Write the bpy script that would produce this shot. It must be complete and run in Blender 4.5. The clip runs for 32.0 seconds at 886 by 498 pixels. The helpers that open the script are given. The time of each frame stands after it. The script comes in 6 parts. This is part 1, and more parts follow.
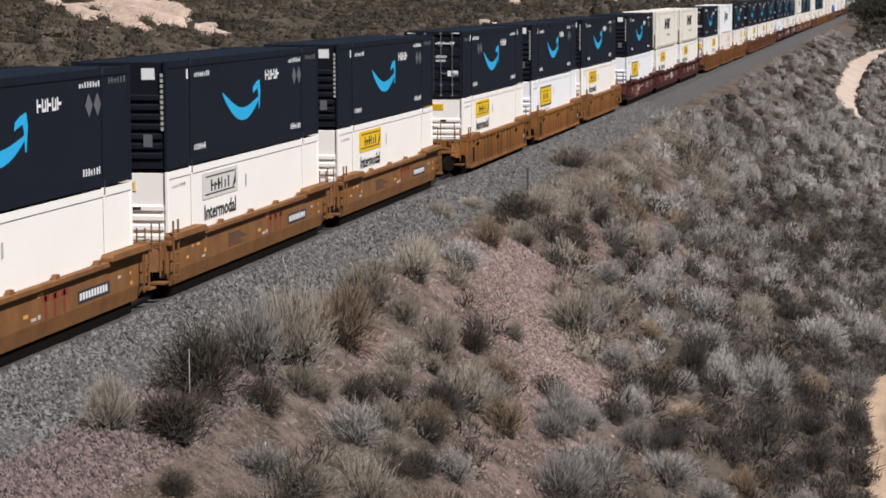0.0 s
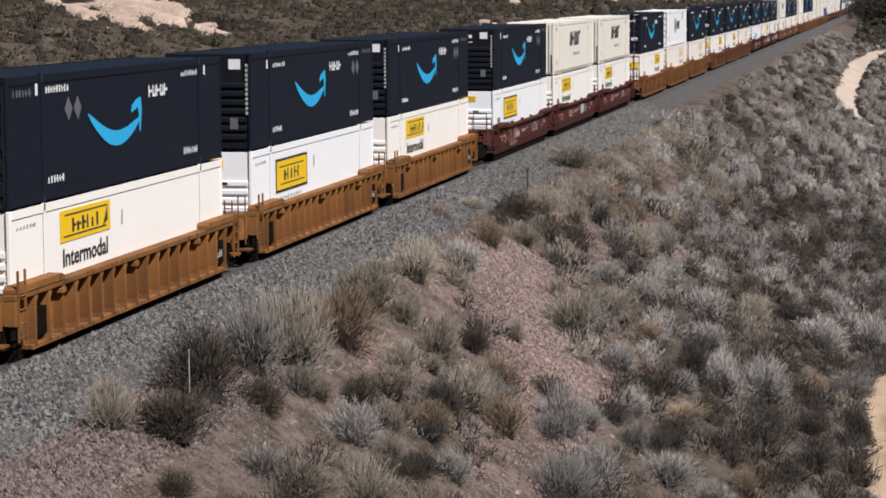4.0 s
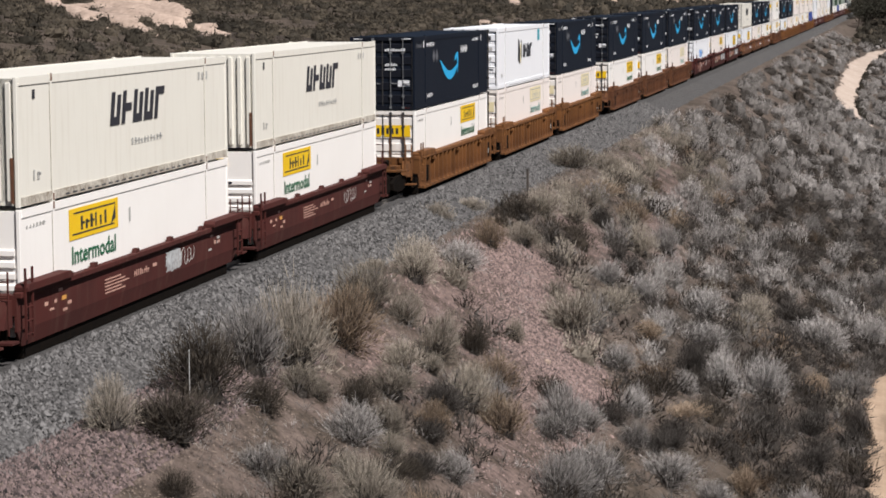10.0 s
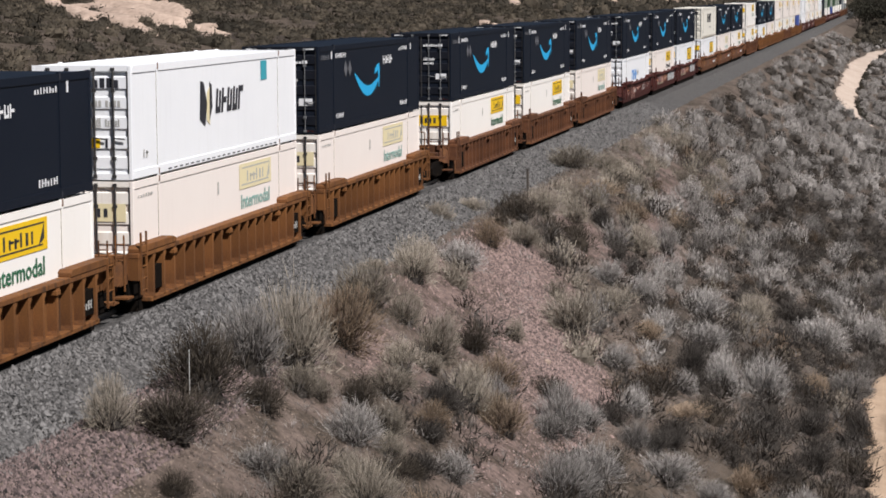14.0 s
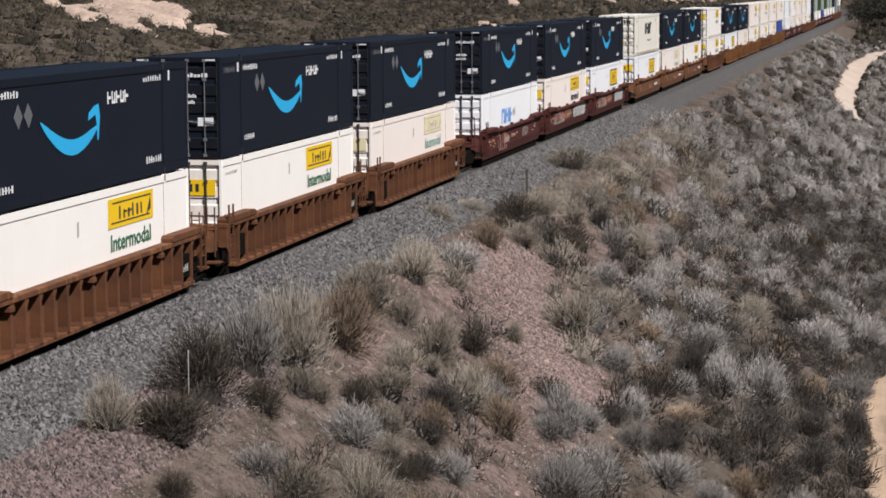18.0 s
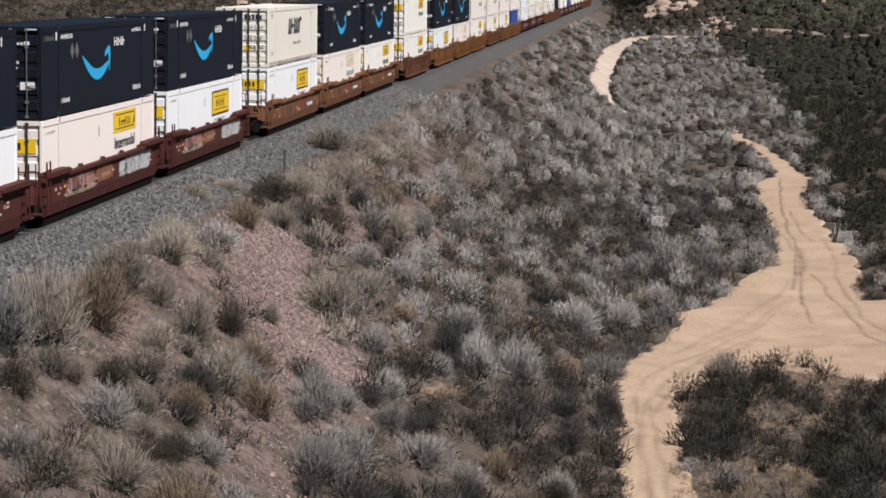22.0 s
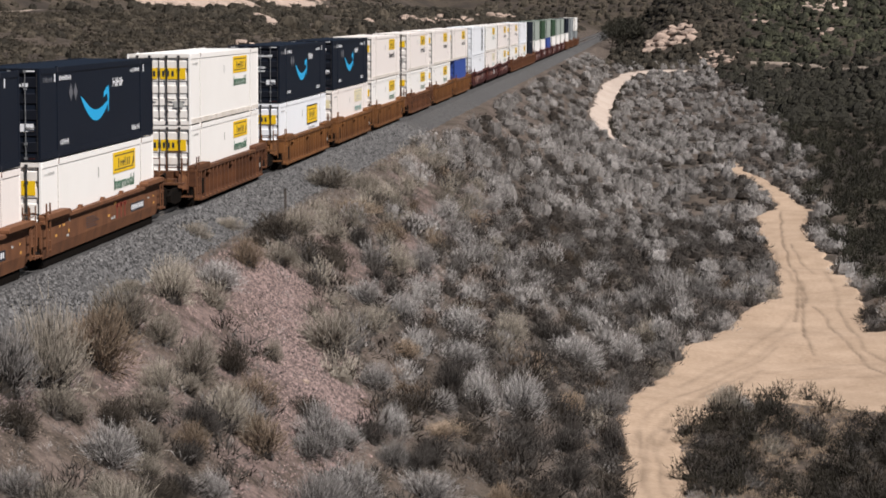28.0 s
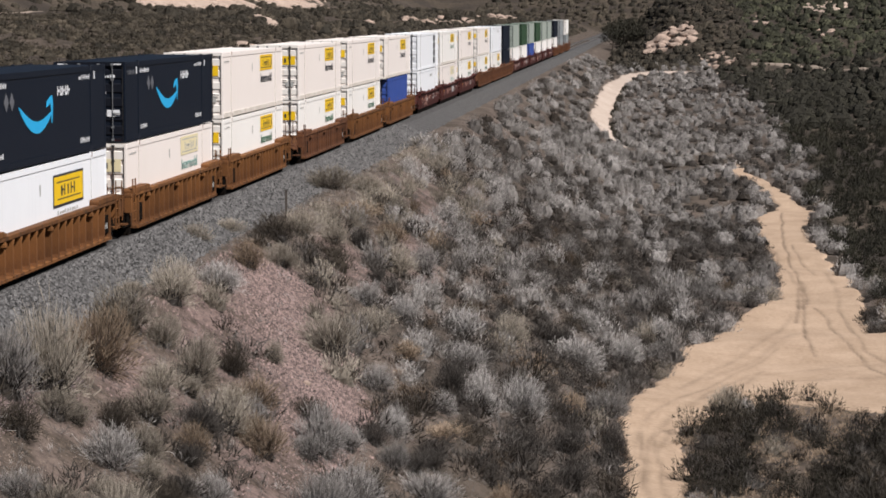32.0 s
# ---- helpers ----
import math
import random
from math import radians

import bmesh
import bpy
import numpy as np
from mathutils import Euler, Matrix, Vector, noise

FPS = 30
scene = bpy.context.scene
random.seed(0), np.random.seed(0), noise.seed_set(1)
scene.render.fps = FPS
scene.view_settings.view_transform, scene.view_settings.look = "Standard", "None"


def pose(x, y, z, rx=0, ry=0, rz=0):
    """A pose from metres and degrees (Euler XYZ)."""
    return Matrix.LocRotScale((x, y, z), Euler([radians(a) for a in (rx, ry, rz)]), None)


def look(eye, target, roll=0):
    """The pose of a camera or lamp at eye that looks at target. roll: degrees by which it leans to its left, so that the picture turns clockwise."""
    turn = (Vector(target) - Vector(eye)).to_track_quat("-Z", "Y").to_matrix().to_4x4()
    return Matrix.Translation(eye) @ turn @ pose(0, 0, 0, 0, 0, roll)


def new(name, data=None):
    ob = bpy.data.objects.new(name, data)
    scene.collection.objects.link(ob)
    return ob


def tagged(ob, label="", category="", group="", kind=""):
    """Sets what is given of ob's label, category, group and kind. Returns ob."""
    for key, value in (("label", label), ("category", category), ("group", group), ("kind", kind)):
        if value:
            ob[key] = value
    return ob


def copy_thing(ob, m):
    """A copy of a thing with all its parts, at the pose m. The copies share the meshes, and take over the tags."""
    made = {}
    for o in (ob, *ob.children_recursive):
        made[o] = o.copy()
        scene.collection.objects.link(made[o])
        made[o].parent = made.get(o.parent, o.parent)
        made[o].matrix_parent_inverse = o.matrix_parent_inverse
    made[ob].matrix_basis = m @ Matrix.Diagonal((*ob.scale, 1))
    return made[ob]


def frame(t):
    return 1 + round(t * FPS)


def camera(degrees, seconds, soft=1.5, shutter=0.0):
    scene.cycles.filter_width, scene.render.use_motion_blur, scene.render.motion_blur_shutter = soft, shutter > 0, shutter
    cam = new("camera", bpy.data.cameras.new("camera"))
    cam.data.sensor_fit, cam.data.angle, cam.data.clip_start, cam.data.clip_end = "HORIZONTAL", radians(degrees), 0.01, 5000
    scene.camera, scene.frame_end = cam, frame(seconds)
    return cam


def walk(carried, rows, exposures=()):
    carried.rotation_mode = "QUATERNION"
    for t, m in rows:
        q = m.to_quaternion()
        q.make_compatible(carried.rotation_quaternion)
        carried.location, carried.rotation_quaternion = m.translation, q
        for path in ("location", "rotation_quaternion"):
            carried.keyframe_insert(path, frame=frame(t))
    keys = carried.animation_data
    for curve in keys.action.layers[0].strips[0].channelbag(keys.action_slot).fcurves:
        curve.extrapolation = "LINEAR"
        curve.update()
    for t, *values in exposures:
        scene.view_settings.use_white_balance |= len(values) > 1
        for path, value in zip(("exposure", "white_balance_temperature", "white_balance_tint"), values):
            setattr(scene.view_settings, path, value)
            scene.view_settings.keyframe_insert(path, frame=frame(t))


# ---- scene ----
# World: rail top of the track is z = 0, the track runs along +y at x = 0; metres.

# ---- camera ----
cam = camera(21.21, 32.0, soft=1.75)
TURN = [
    (0, 11.148, -6.281, 0.325), (3.5, 11.147, -6.277, 0.310), (5.5, 11.144, -6.266, 0.315),
    (9, 11.146, -6.265, 0.325), (14.5, 11.147, -6.263, 0.325), (16.5, 11.145, -6.260, 0.325),
    (17.5, 11.134, -6.252, 0.300), (18, 11.130, -6.243, 0.300), (18.5, 11.076, -6.244, 0.260),
    (19, 10.758, -6.322, 0.132), (19.5, 9.941, -6.471, -0.124), (20, 8.847, -6.621, -0.380),
    (20.5, 7.650, -6.745, -0.574), (21, 6.550, -6.737, -0.669), (21.5, 5.766, -6.690, -0.737),
    (22, 5.338, -6.681, -0.749), (22.5, 5.232, -6.690, -0.622), (23, 5.230, -6.764, -0.505),
    (23.5, 5.288, -6.706, -0.323), (24, 5.313, -6.547, -0.237), (24.5, 5.294, -6.267, -0.131),
    (25, 5.291, -6.057, -0.099), (25.5, 5.284, -5.928, -0.095), (26.5, 5.284, -5.840, -0.088),
    (27.5, 5.291, -5.805, -0.085), (28, 5.301, -5.797, -0.088), (29, 5.322, -5.782, -0.085),
    (30.5, 5.319, -5.771, -0.075), (32, 5.320, -5.764, -0.060)]
EYE = (20.357, 0.0, 7.955)
walk(cam, [(t, pose(*EYE, 90 + pitch, roll, yaw)) for t, yaw, pitch, roll in TURN], [(0, 0.4), (32, 0.4)])

# ---- light ----
SUN_EL, SUN_AZ = 50.0, 127.0          # degrees; azimuth clockwise from +y
world = bpy.data.worlds.new("sky")
scene.world = world
world.use_nodes = True
wn = world.node_tree
sky = wn.nodes.new("ShaderNodeTexSky")
sky.sky_type, sky.sun_disc = "NISHITA", False
sky.sun_elevation, sky.sun_rotation = radians(SUN_EL), radians(SUN_AZ)
sky.altitude = 900
wn.links.new(sky.outputs["Color"], wn.nodes["Background"].inputs["Color"])
wn.nodes["Background"].inputs["Strength"].default_value = 0.026
sun_dir = Vector((math.sin(radians(SUN_AZ)) * math.cos(radians(SUN_EL)),
                  math.cos(radians(SUN_AZ)) * math.cos(radians(SUN_EL)), math.sin(radians(SUN_EL))))
sun = new("sun", bpy.data.lights.new("sun", "SUN"))
sun.data.energy, sun.data.angle, sun.data.color = 5.0, radians(0.53), (1.0, 0.95, 0.922)
sun.matrix_world = look(sun_dir * 200, (0, 0, 0))


# ---- materials ----
def material(name, colour, rough=0.7, metal=0.0, second=None, amount=0.5, scale=2.0, fine=40.0, bump=0.0,
             random_by="", spread=0.0, streak=None, streak_amount=0.0, spec=0.5):
    """Base colour varied by two noises, an optional vertical streak colour, and fine relief."""
    m = bpy.data.materials.new(name)
    m.use_nodes = True
    n, lk = m.node_tree.nodes, m.node_tree.links
    b = n["Principled BSDF"]
    b.inputs["Roughness"].default_value, b.inputs["Metallic"].default_value = rough, metal
    b.inputs["Specular IOR Level"].default_value = spec
    co = n.new("ShaderNodeTexCoord")
    big, small = n.new("ShaderNodeTexNoise"), n.new("ShaderNodeTexNoise")
    for nd, s, d in ((big, scale, 4), (small, fine, 5)):
        nd.inputs["Scale"].default_value, nd.inputs["Detail"].default_value = s, d
        lk.new(co.outputs["Object"], nd.inputs["Vector"])
    ramp = n.new("ShaderNodeMapRange")
    ramp.inputs["From Min"].default_value, ramp.inputs["From Max"].default_value = 0.38, 0.64
    ramp.inputs["To Max"].default_value = amount
    add = n.new("ShaderNodeMath")
    add.operation = "MULTIPLY_ADD"
    add.inputs[1].default_value = 0.5
    lk.new(small.outputs["Fac"], add.inputs[0])
    half = n.new("ShaderNodeMath")
    half.operation = "MULTIPLY"
    half.inputs[1].default_value = 0.5
    lk.new(big.outputs["Fac"], half.inputs[0])
    lk.new(half.outputs[0], add.inputs[2])
    lk.new(add.outputs[0], ramp.inputs["Value"])
    mix = n.new("ShaderNodeMix")
    mix.data_type = "RGBA"
    mix.inputs["A"].default_value = (*colour, 1)
    mix.inputs["B"].default_value = (*(second or [c * 0.6 for c in colour]), 1)
    lk.new(ramp.outputs[0], mix.inputs["Factor"])
    out = mix.outputs["Result"]
    if streak:
        mp = n.new("ShaderNodeMapping")
        mp.inputs["Scale"].default_value = (3.0, 3.0, 0.25)
        lk.new(co.outputs["Object"], mp.inputs["Vector"])
        st = n.new("ShaderNodeTexNoise")
        st.inputs["Scale"].default_value, st.inputs["Detail"].default_value = 1.6, 5
        lk.new(mp.outputs[0], st.inputs["Vector"])
        sr = n.new("ShaderNodeMapRange")
        sr.inputs["From Min"].default_value, sr.inputs["From Max"].default_value = 0.52, 0.72
        sr.inputs["To Max"].default_value = streak_amount
        lk.new(st.outputs["Fac"], sr.inputs["Value"])
        m2 = n.new("ShaderNodeMix")
        m2.data_type = "RGBA"
        m2.inputs["B"].default_value = (*streak, 1)
        lk.new(out, m2.inputs["A"])
        lk.new(sr.outputs[0], m2.inputs["Factor"])
        out = m2.outputs["Result"]
    if random_by:
        if random_by == "object":
            src = n.new("ShaderNodeObjectInfo").outputs["Random"]
        else:
            src = n.new("ShaderNodeNewGeometry").outputs["Random Per Island"]
        hv = n.new("ShaderNodeHueSaturation")
        rr = n.new("ShaderNodeMapRange")
        rr.inputs["To Min"].default_value, rr.inputs["To Max"].default_value = 1 - spread, 1 + spread
        lk.new(src, rr.inputs["Value"])
        lk.new(rr.outputs[0], hv.inputs["Value"])
        lk.new(out, hv.inputs["Color"])
        out = hv.outputs["Color"]
    lk.new(out, b.inputs["Base Color"])
    if bump:
        bp = n.new("ShaderNodeBump")
        bp.inputs["Strength"].default_value, bp.inputs["Distance"].default_value = 0.6, bump
        lk.new(small.outputs["Fac"], bp.inputs["Height"])
        lk.new(bp.outputs[0], b.inputs["Normal"])
    return m


def tone_material(name, low, high, rough=0.85, spread=0.25):
    """Plant colour between two tones by each plant's tone and painted strand shade, varied leaf by leaf."""
    m = bpy.data.materials.new(name)
    m.use_nodes = True
    n, lk = m.node_tree.nodes, m.node_tree.links
    b = n["Principled BSDF"]
    b.inputs["Roughness"].default_value, b.inputs["Specular IOR Level"].default_value = rough, 0.2
    at = n.new("ShaderNodeAttribute")
    at.attribute_name = "tone"
    mix = n.new("ShaderNodeMix")
    mix.data_type = "RGBA"
    mix.inputs["A"].default_value, mix.inputs["B"].default_value = (*low, 1), (*high, 1)
    lk.new(at.outputs["Fac"], mix.inputs["Factor"])
    hv, rr = n.new("ShaderNodeHueSaturation"), n.new("ShaderNodeMapRange")
    rr.inputs["To Min"].default_value, rr.inputs["To Max"].default_value = 1 - spread, 1 + spread
    lk.new(n.new("ShaderNodeNewGeometry").outputs["Random Per Island"], rr.inputs["Value"])
    lk.new(rr.outputs[0], hv.inputs["Value"])
    lk.new(mix.outputs["Result"], hv.inputs["Color"])
    lk.new(hv.outputs["Color"], b.inputs["Base Color"])
    return m


M = {
    "navy": material("dark_navy_paint", (0.006, 0.0092, 0.017), 0.55, second=(0.0095, 0.0138, 0.0235), scale=0.6, bump=0.002, spec=0.15),
    "navy_door": material("dark_navy_door_paint", (0.0065, 0.008, 0.0135), 0.55, second=(0.014, 0.016, 0.021), scale=1.5, spec=0.15),
    "white": material("white_container_paint", (0.86, 0.84, 0.81), 0.45, second=(0.78, 0.75, 0.71), amount=0.5, scale=0.5,
                      streak=(0.6, 0.54, 0.48), streak_amount=0.06),
    "stained_white": material("stained_white_end_paint", (0.83, 0.8, 0.76), 0.5, second=(0.72, 0.67, 0.61), amount=0.6, scale=0.9,
                              streak=(0.42, 0.3, 0.2), streak_amount=0.3),
    "cool_white": material("cool_white_paint", (0.83, 0.85, 0.88), 0.45, second=(0.74, 0.76, 0.8), scale=0.5,
                           streak=(0.55, 0.55, 0.55), streak_amount=0.1),
    "cream": material("cream_container_paint", (0.74, 0.72, 0.65), 0.5, second=(0.67, 0.645, 0.575), scale=0.5,
                      streak=(0.4, 0.33, 0.24), streak_amount=0.15),
    "pinkish": material("warm_white_container_paint", (0.81, 0.75, 0.71), 0.5, second=(0.75, 0.68, 0.64), scale=0.5,
                        streak=(0.5, 0.43, 0.36), streak_amount=0.05),
    "cream_grime": material("grimy_cream_rail_paint", (0.6, 0.57, 0.5), 0.65, second=(0.2, 0.16, 0.12), amount=1.0, scale=1.6, fine=14,
                            streak=(0.18, 0.12, 0.08), streak_amount=0.5),
    "white_grime": material("grimy_white_rail_paint", (0.76, 0.72, 0.67), 0.6, second=(0.4, 0.34, 0.28), amount=0.9, scale=1.6, fine=14,
                            streak=(0.35, 0.26, 0.18), streak_amount=0.35),
    "seam": material("dirty_panel_seam", (0.3, 0.27, 0.23), 0.8, second=(0.12, 0.1, 0.08), amount=1.0, scale=2.5, fine=12),
    "blue_box": material("blue_container_paint", (0.03, 0.07, 0.3), 0.5, second=(0.02, 0.05, 0.2)),
    "green_box": material("dark_green_container_paint", (0.02, 0.06, 0.025), 0.5, second=(0.03, 0.05, 0.03)),
    "sage_box": material("grey_green_container_paint", (0.32, 0.36, 0.32), 0.5, second=(0.24, 0.28, 0.25)),
    "grey_box": material("grey_container_paint", (0.25, 0.27, 0.28), 0.5, second=(0.18, 0.2, 0.2)),
    "rust": material("rusted_steel", (0.16, 0.06, 0.025), 0.85, second=(0.06, 0.03, 0.018), scale=3, amount=0.9),
    "ochre": material("ochre_well_car_paint", (0.25, 0.108, 0.028), 0.8, second=(0.095, 0.04, 0.016), amount=0.9, scale=1.1,
                      streak=(0.04, 0.022, 0.014), streak_amount=0.85, bump=0.004, random_by="object", spread=0.22, spec=0.25),
    "tan": material("tan_smooth_well_car_paint", (0.215, 0.098, 0.034), 0.75, second=(0.1, 0.045, 0.019), amount=0.8, scale=1.5,
                    streak=(0.12, 0.06, 0.03), streak_amount=0.5, bump=0.003, spec=0.25),
    "umber": material("umber_smooth_well_car_paint", (0.165, 0.07, 0.032), 0.78, second=(0.075, 0.031, 0.017), amount=0.85, scale=1.6,
                      streak=(0.06, 0.03, 0.018), streak_amount=0.5, bump=0.003, spec=0.25),
    "rusty": material("rust_orange_well_car_paint", (0.185, 0.076, 0.022), 0.82, second=(0.065, 0.027, 0.013), amount=0.9, scale=1.3,
                      streak=(0.035, 0.02, 0.013), streak_amount=0.8, bump=0.004, random_by="object", spread=0.22, spec=0.25),
    "brown": material("rust_brown_well_car_paint", (0.125, 0.05, 0.022), 0.85, second=(0.045, 0.02, 0.013), amount=0.9, scale=1.8,
                      streak=(0.23, 0.105, 0.036), streak_amount=0.55, bump=0.004, random_by="object", spread=0.22, spec=0.25),
    "maroon": material("maroon_well_car_paint", (0.066, 0.0145, 0.0115), 0.8, second=(0.036, 0.0105, 0.009), amount=0.7, scale=1.0,
                       streak=(0.085, 0.045, 0.034), streak_amount=0.45, bump=0.003, spec=0.25),
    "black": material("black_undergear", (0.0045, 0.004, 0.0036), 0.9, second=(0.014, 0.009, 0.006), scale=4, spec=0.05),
    "steel": material("worn_steel", (0.35, 0.33, 0.31), 0.45, 0.9, second=(0.2, 0.15, 0.11), scale=3),
    "zinc": material("galvanised_bar", (0.2, 0.21, 0.22), 0.55, 0.3, second=(0.1, 0.1, 0.105), scale=6),
    "dark_bar": material("black_rubber_and_bars", (0.025, 0.025, 0.027), 0.6, second=(0.05, 0.045, 0.04), scale=6),
    "cyan": material("cyan_logo_film", (0.02, 0.4, 0.74), 0.4, second=(0.02, 0.35, 0.68), scale=1),
    "mark_white": material("white_lettering_film", (0.75, 0.76, 0.78), 0.5, second=(0.6, 0.61, 0.63), scale=5),
    "mark_grey": material("grey_reflective_film", (0.12, 0.125, 0.14), 0.4, second=(0.09, 0.095, 0.11), scale=5),
    "mark_dark": material("black_lettering_film", (0.02, 0.022, 0.03), 0.5, second=(0.04, 0.04, 0.05), scale=5),
    "mark_green": material("green_lettering_film", (0.02, 0.12, 0.06), 0.5, second=(0.03, 0.15, 0.08), scale=5),
    "mark_teal": material("faded_green_lettering_film", (0.22, 0.4, 0.36), 0.5, second=(0.3, 0.45, 0.42), scale=5),
    "mark_faded": material("faded_grey_lettering_film", (0.36, 0.36, 0.35), 0.6, second=(0.5, 0.49, 0.46), scale=4),
    "yellow": material("yellow_label_film", (0.8, 0.52, 0.01), 0.45, second=(0.72, 0.44, 0.01), scale=2),
    "pale_yellow": material("sun_bleached_label_film", (0.72, 0.64, 0.4), 0.5, second=(0.68, 0.6, 0.42), scale=2),
    "blue_mark": material("blue_lettering_film", (0.1, 0.3, 0.68), 0.5, second=(0.3, 0.45, 0.72), scale=2),
    "teal_mark": material("teal_label_film", (0.04, 0.34, 0.42), 0.5, second=(0.05, 0.28, 0.36), scale=2),
    "red_mark": material("rust_red_lettering", (0.2, 0.03, 0.015), 0.6, second=(0.15, 0.03, 0.02), scale=4),
    "orange_mark": material("orange_stencil", (0.6, 0.3, 0.07), 0.6, second=(0.45, 0.22, 0.05), scale=4),
    "pink_mark": material("faded_stencil", (0.5, 0.3, 0.24), 0.7, second=(0.35, 0.18, 0.14), scale=4),
    "spray": material("pale_spray_paint", (0.5, 0.5, 0.48), 0.7, second=(0.24, 0.2, 0.19), scale=4, amount=1.0),
    "spray_grey": material("blue_grey_spray_paint", (0.48, 0.5, 0.51), 0.7, second=(0.2, 0.19, 0.19), scale=2.2, fine=9, amount=1.0),
    "spray_pink": material("faded_red_spray_paint", (0.24, 0.1, 0.085), 0.7, second=(0.07, 0.03, 0.028), scale=2.5, fine=8, amount=1.0),
    "spray_ochre": material("ochre_spray_paint", (0.22, 0.1, 0.04), 0.7, second=(0.1, 0.035, 0.022), scale=2.2, fine=8, amount=1.0),
    "spray_olive": material("olive_grey_spray_paint", (0.26, 0.24, 0.16), 0.7, second=(0.1, 0.07, 0.05), scale=3, fine=10, amount=1.0),
    "ballast": material("grey_ballast", (0.1, 0.096, 0.094), 0.9, second=(0.014, 0.013, 0.013), amount=1.0, scale=5, fine=26, bump=0.08),
    "stone": material("ballast_stone", (0.098, 0.095, 0.094), 0.9, second=(0.035, 0.034, 0.035), scale=9, random_by="island", spread=0.95),
    "red_stone": material("red_slope_stone", (0.19, 0.136, 0.124), 0.9, second=(0.085, 0.058, 0.054), scale=9, random_by="island", spread=0.9),
    "tan_stone": material("tan_slope_stone", (0.14, 0.108, 0.088), 0.9, second=(0.07, 0.055, 0.045), scale=9, random_by="island", spread=0.6),
    "dark_stone": material("dark_reddish_stone", (0.115, 0.084, 0.08), 0.9, second=(0.045, 0.032, 0.032), scale=9, random_by="island", spread=0.95),
    "tie": material("timber_sleeper", (0.09, 0.07, 0.055), 0.9, second=(0.05, 0.04, 0.032)),
    "road": material("sandy_dirt_road", (0.53, 0.398, 0.265), 0.95, second=(0.43, 0.308, 0.195), amount=0.8, scale=0.35, fine=6, bump=0.03),
    "sand": material("bare_sandy_cut", (0.46, 0.355, 0.29), 0.95, second=(0.24, 0.18, 0.142), amount=0.9, scale=0.25, fine=2.2, bump=0.1),
    "bench": material("dusty_bench_dirt", (0.26, 0.21, 0.17), 0.95, second=(0.18, 0.14, 0.11), scale=0.4, fine=3),
    "rock": material("weathered_outcrop_rock", (0.38, 0.285, 0.23), 0.95, second=(0.16, 0.12, 0.095), amount=0.9, scale=0.5, fine=3, bump=0.1),
    "post_steel": material("dark_post", (0.05, 0.045, 0.042), 0.8, second=(0.09, 0.06, 0.04), scale=6),
    # dark low tones: strand roots and cores carry the shade inside a shrub
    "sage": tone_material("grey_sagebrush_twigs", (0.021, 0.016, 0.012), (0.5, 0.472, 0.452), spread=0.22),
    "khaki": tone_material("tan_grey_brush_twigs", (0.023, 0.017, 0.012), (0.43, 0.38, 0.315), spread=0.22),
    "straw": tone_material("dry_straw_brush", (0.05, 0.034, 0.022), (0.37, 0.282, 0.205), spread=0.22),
    "chaparral": tone_material("dark_olive_chaparral_leaf", (0.018, 0.0165, 0.012), (0.058, 0.055, 0.037)),
    "far_leaf": tone_material("olive_green_far_leaf", (0.02, 0.02, 0.013), (0.088, 0.09, 0.054)),
    "dry": tone_material("dark_dry_scrub", (0.022, 0.019, 0.014), (0.15, 0.122, 0.09)),
    # near-black so that the shrub cores read as inner shade, with the stems
    "twig_shade": material("dark_twigs_and_core_shade", (0.022, 0.017, 0.013), 0.9, second=(0.012, 0.0095, 0.0075), amount=0.9, scale=5, fine=30, bump=0.02),
    "trunk": material("dark_bark", (0.06, 0.045, 0.035), 0.9, second=(0.03, 0.025, 0.02), scale=8),
}


# ---- mesh helpers ----
class Geo:
    """Vertices and faces of one mesh."""

    def __init__(self):
        self.v, self.f = [], []

    def box(self, x0, x1, y0, y1, z0, z1):
        i = len(self.v)
        self.v += [(x, y, z) for z in (z0, z1) for y in (y0, y1) for x in (x0, x1)]
        self.f += [tuple(i + k for k in q) for q in
                   ((0, 2, 3, 1), (4, 5, 7, 6), (0, 1, 5, 4), (2, 6, 7, 3), (0, 4, 6, 2), (1, 3, 7, 5))]
        return self

    def slab(self, outline, x0, x1):
        """An outline in (y, z), counter-clockwise seen from +x, extruded from x0 to x1."""
        i, n = len(self.v), len(outline)
        self.v += [(x, y, z) for x in (x0, x1) for y, z in outline]
        self.f.append(tuple(i + n + k for k in range(n)))
        self.f.append(tuple(i + k for k in reversed(range(n))))
        self.f += [(i + k, i + (k + 1) % n, i + n + (k + 1) % n, i + n + k) for k in range(n)]
        return self

    def rod(self, a, b, r, n=8):
        a, b = Vector(a), Vector(b)
        w = (b - a).normalized()
        u = w.orthogonal().normalized()
        s = w.cross(u)
        i = len(self.v)
        for p in (a, b):
            self.v += [tuple(p + r * (math.cos(2 * math.pi * k / n) * u + math.sin(2 * math.pi * k / n) * s)) for k in range(n)]
        self.f += [(i + k, i + (k + 1) % n, i + n + (k + 1) % n, i + n + k) for k in range(n)]
        self.f += [tuple(i + k for k in reversed(range(n))), tuple(i + n + k for k in range(n))]
        return self

    def mesh(self, name, mat, bevel=0.0):
        me = bpy.data.meshes.new(name)
        me.from_pydata(self.v, [], self.f)
        if bevel:
            bm = bmesh.new()
            bm.from_mesh(me)
            bmesh.ops.bevel(bm, geom=bm.edges[:], offset=bevel, segments=2, affect="EDGES", profile=0.5)
            bm.to_mesh(me)
            bm.free()
        me.materials.append(M[mat])
        return me


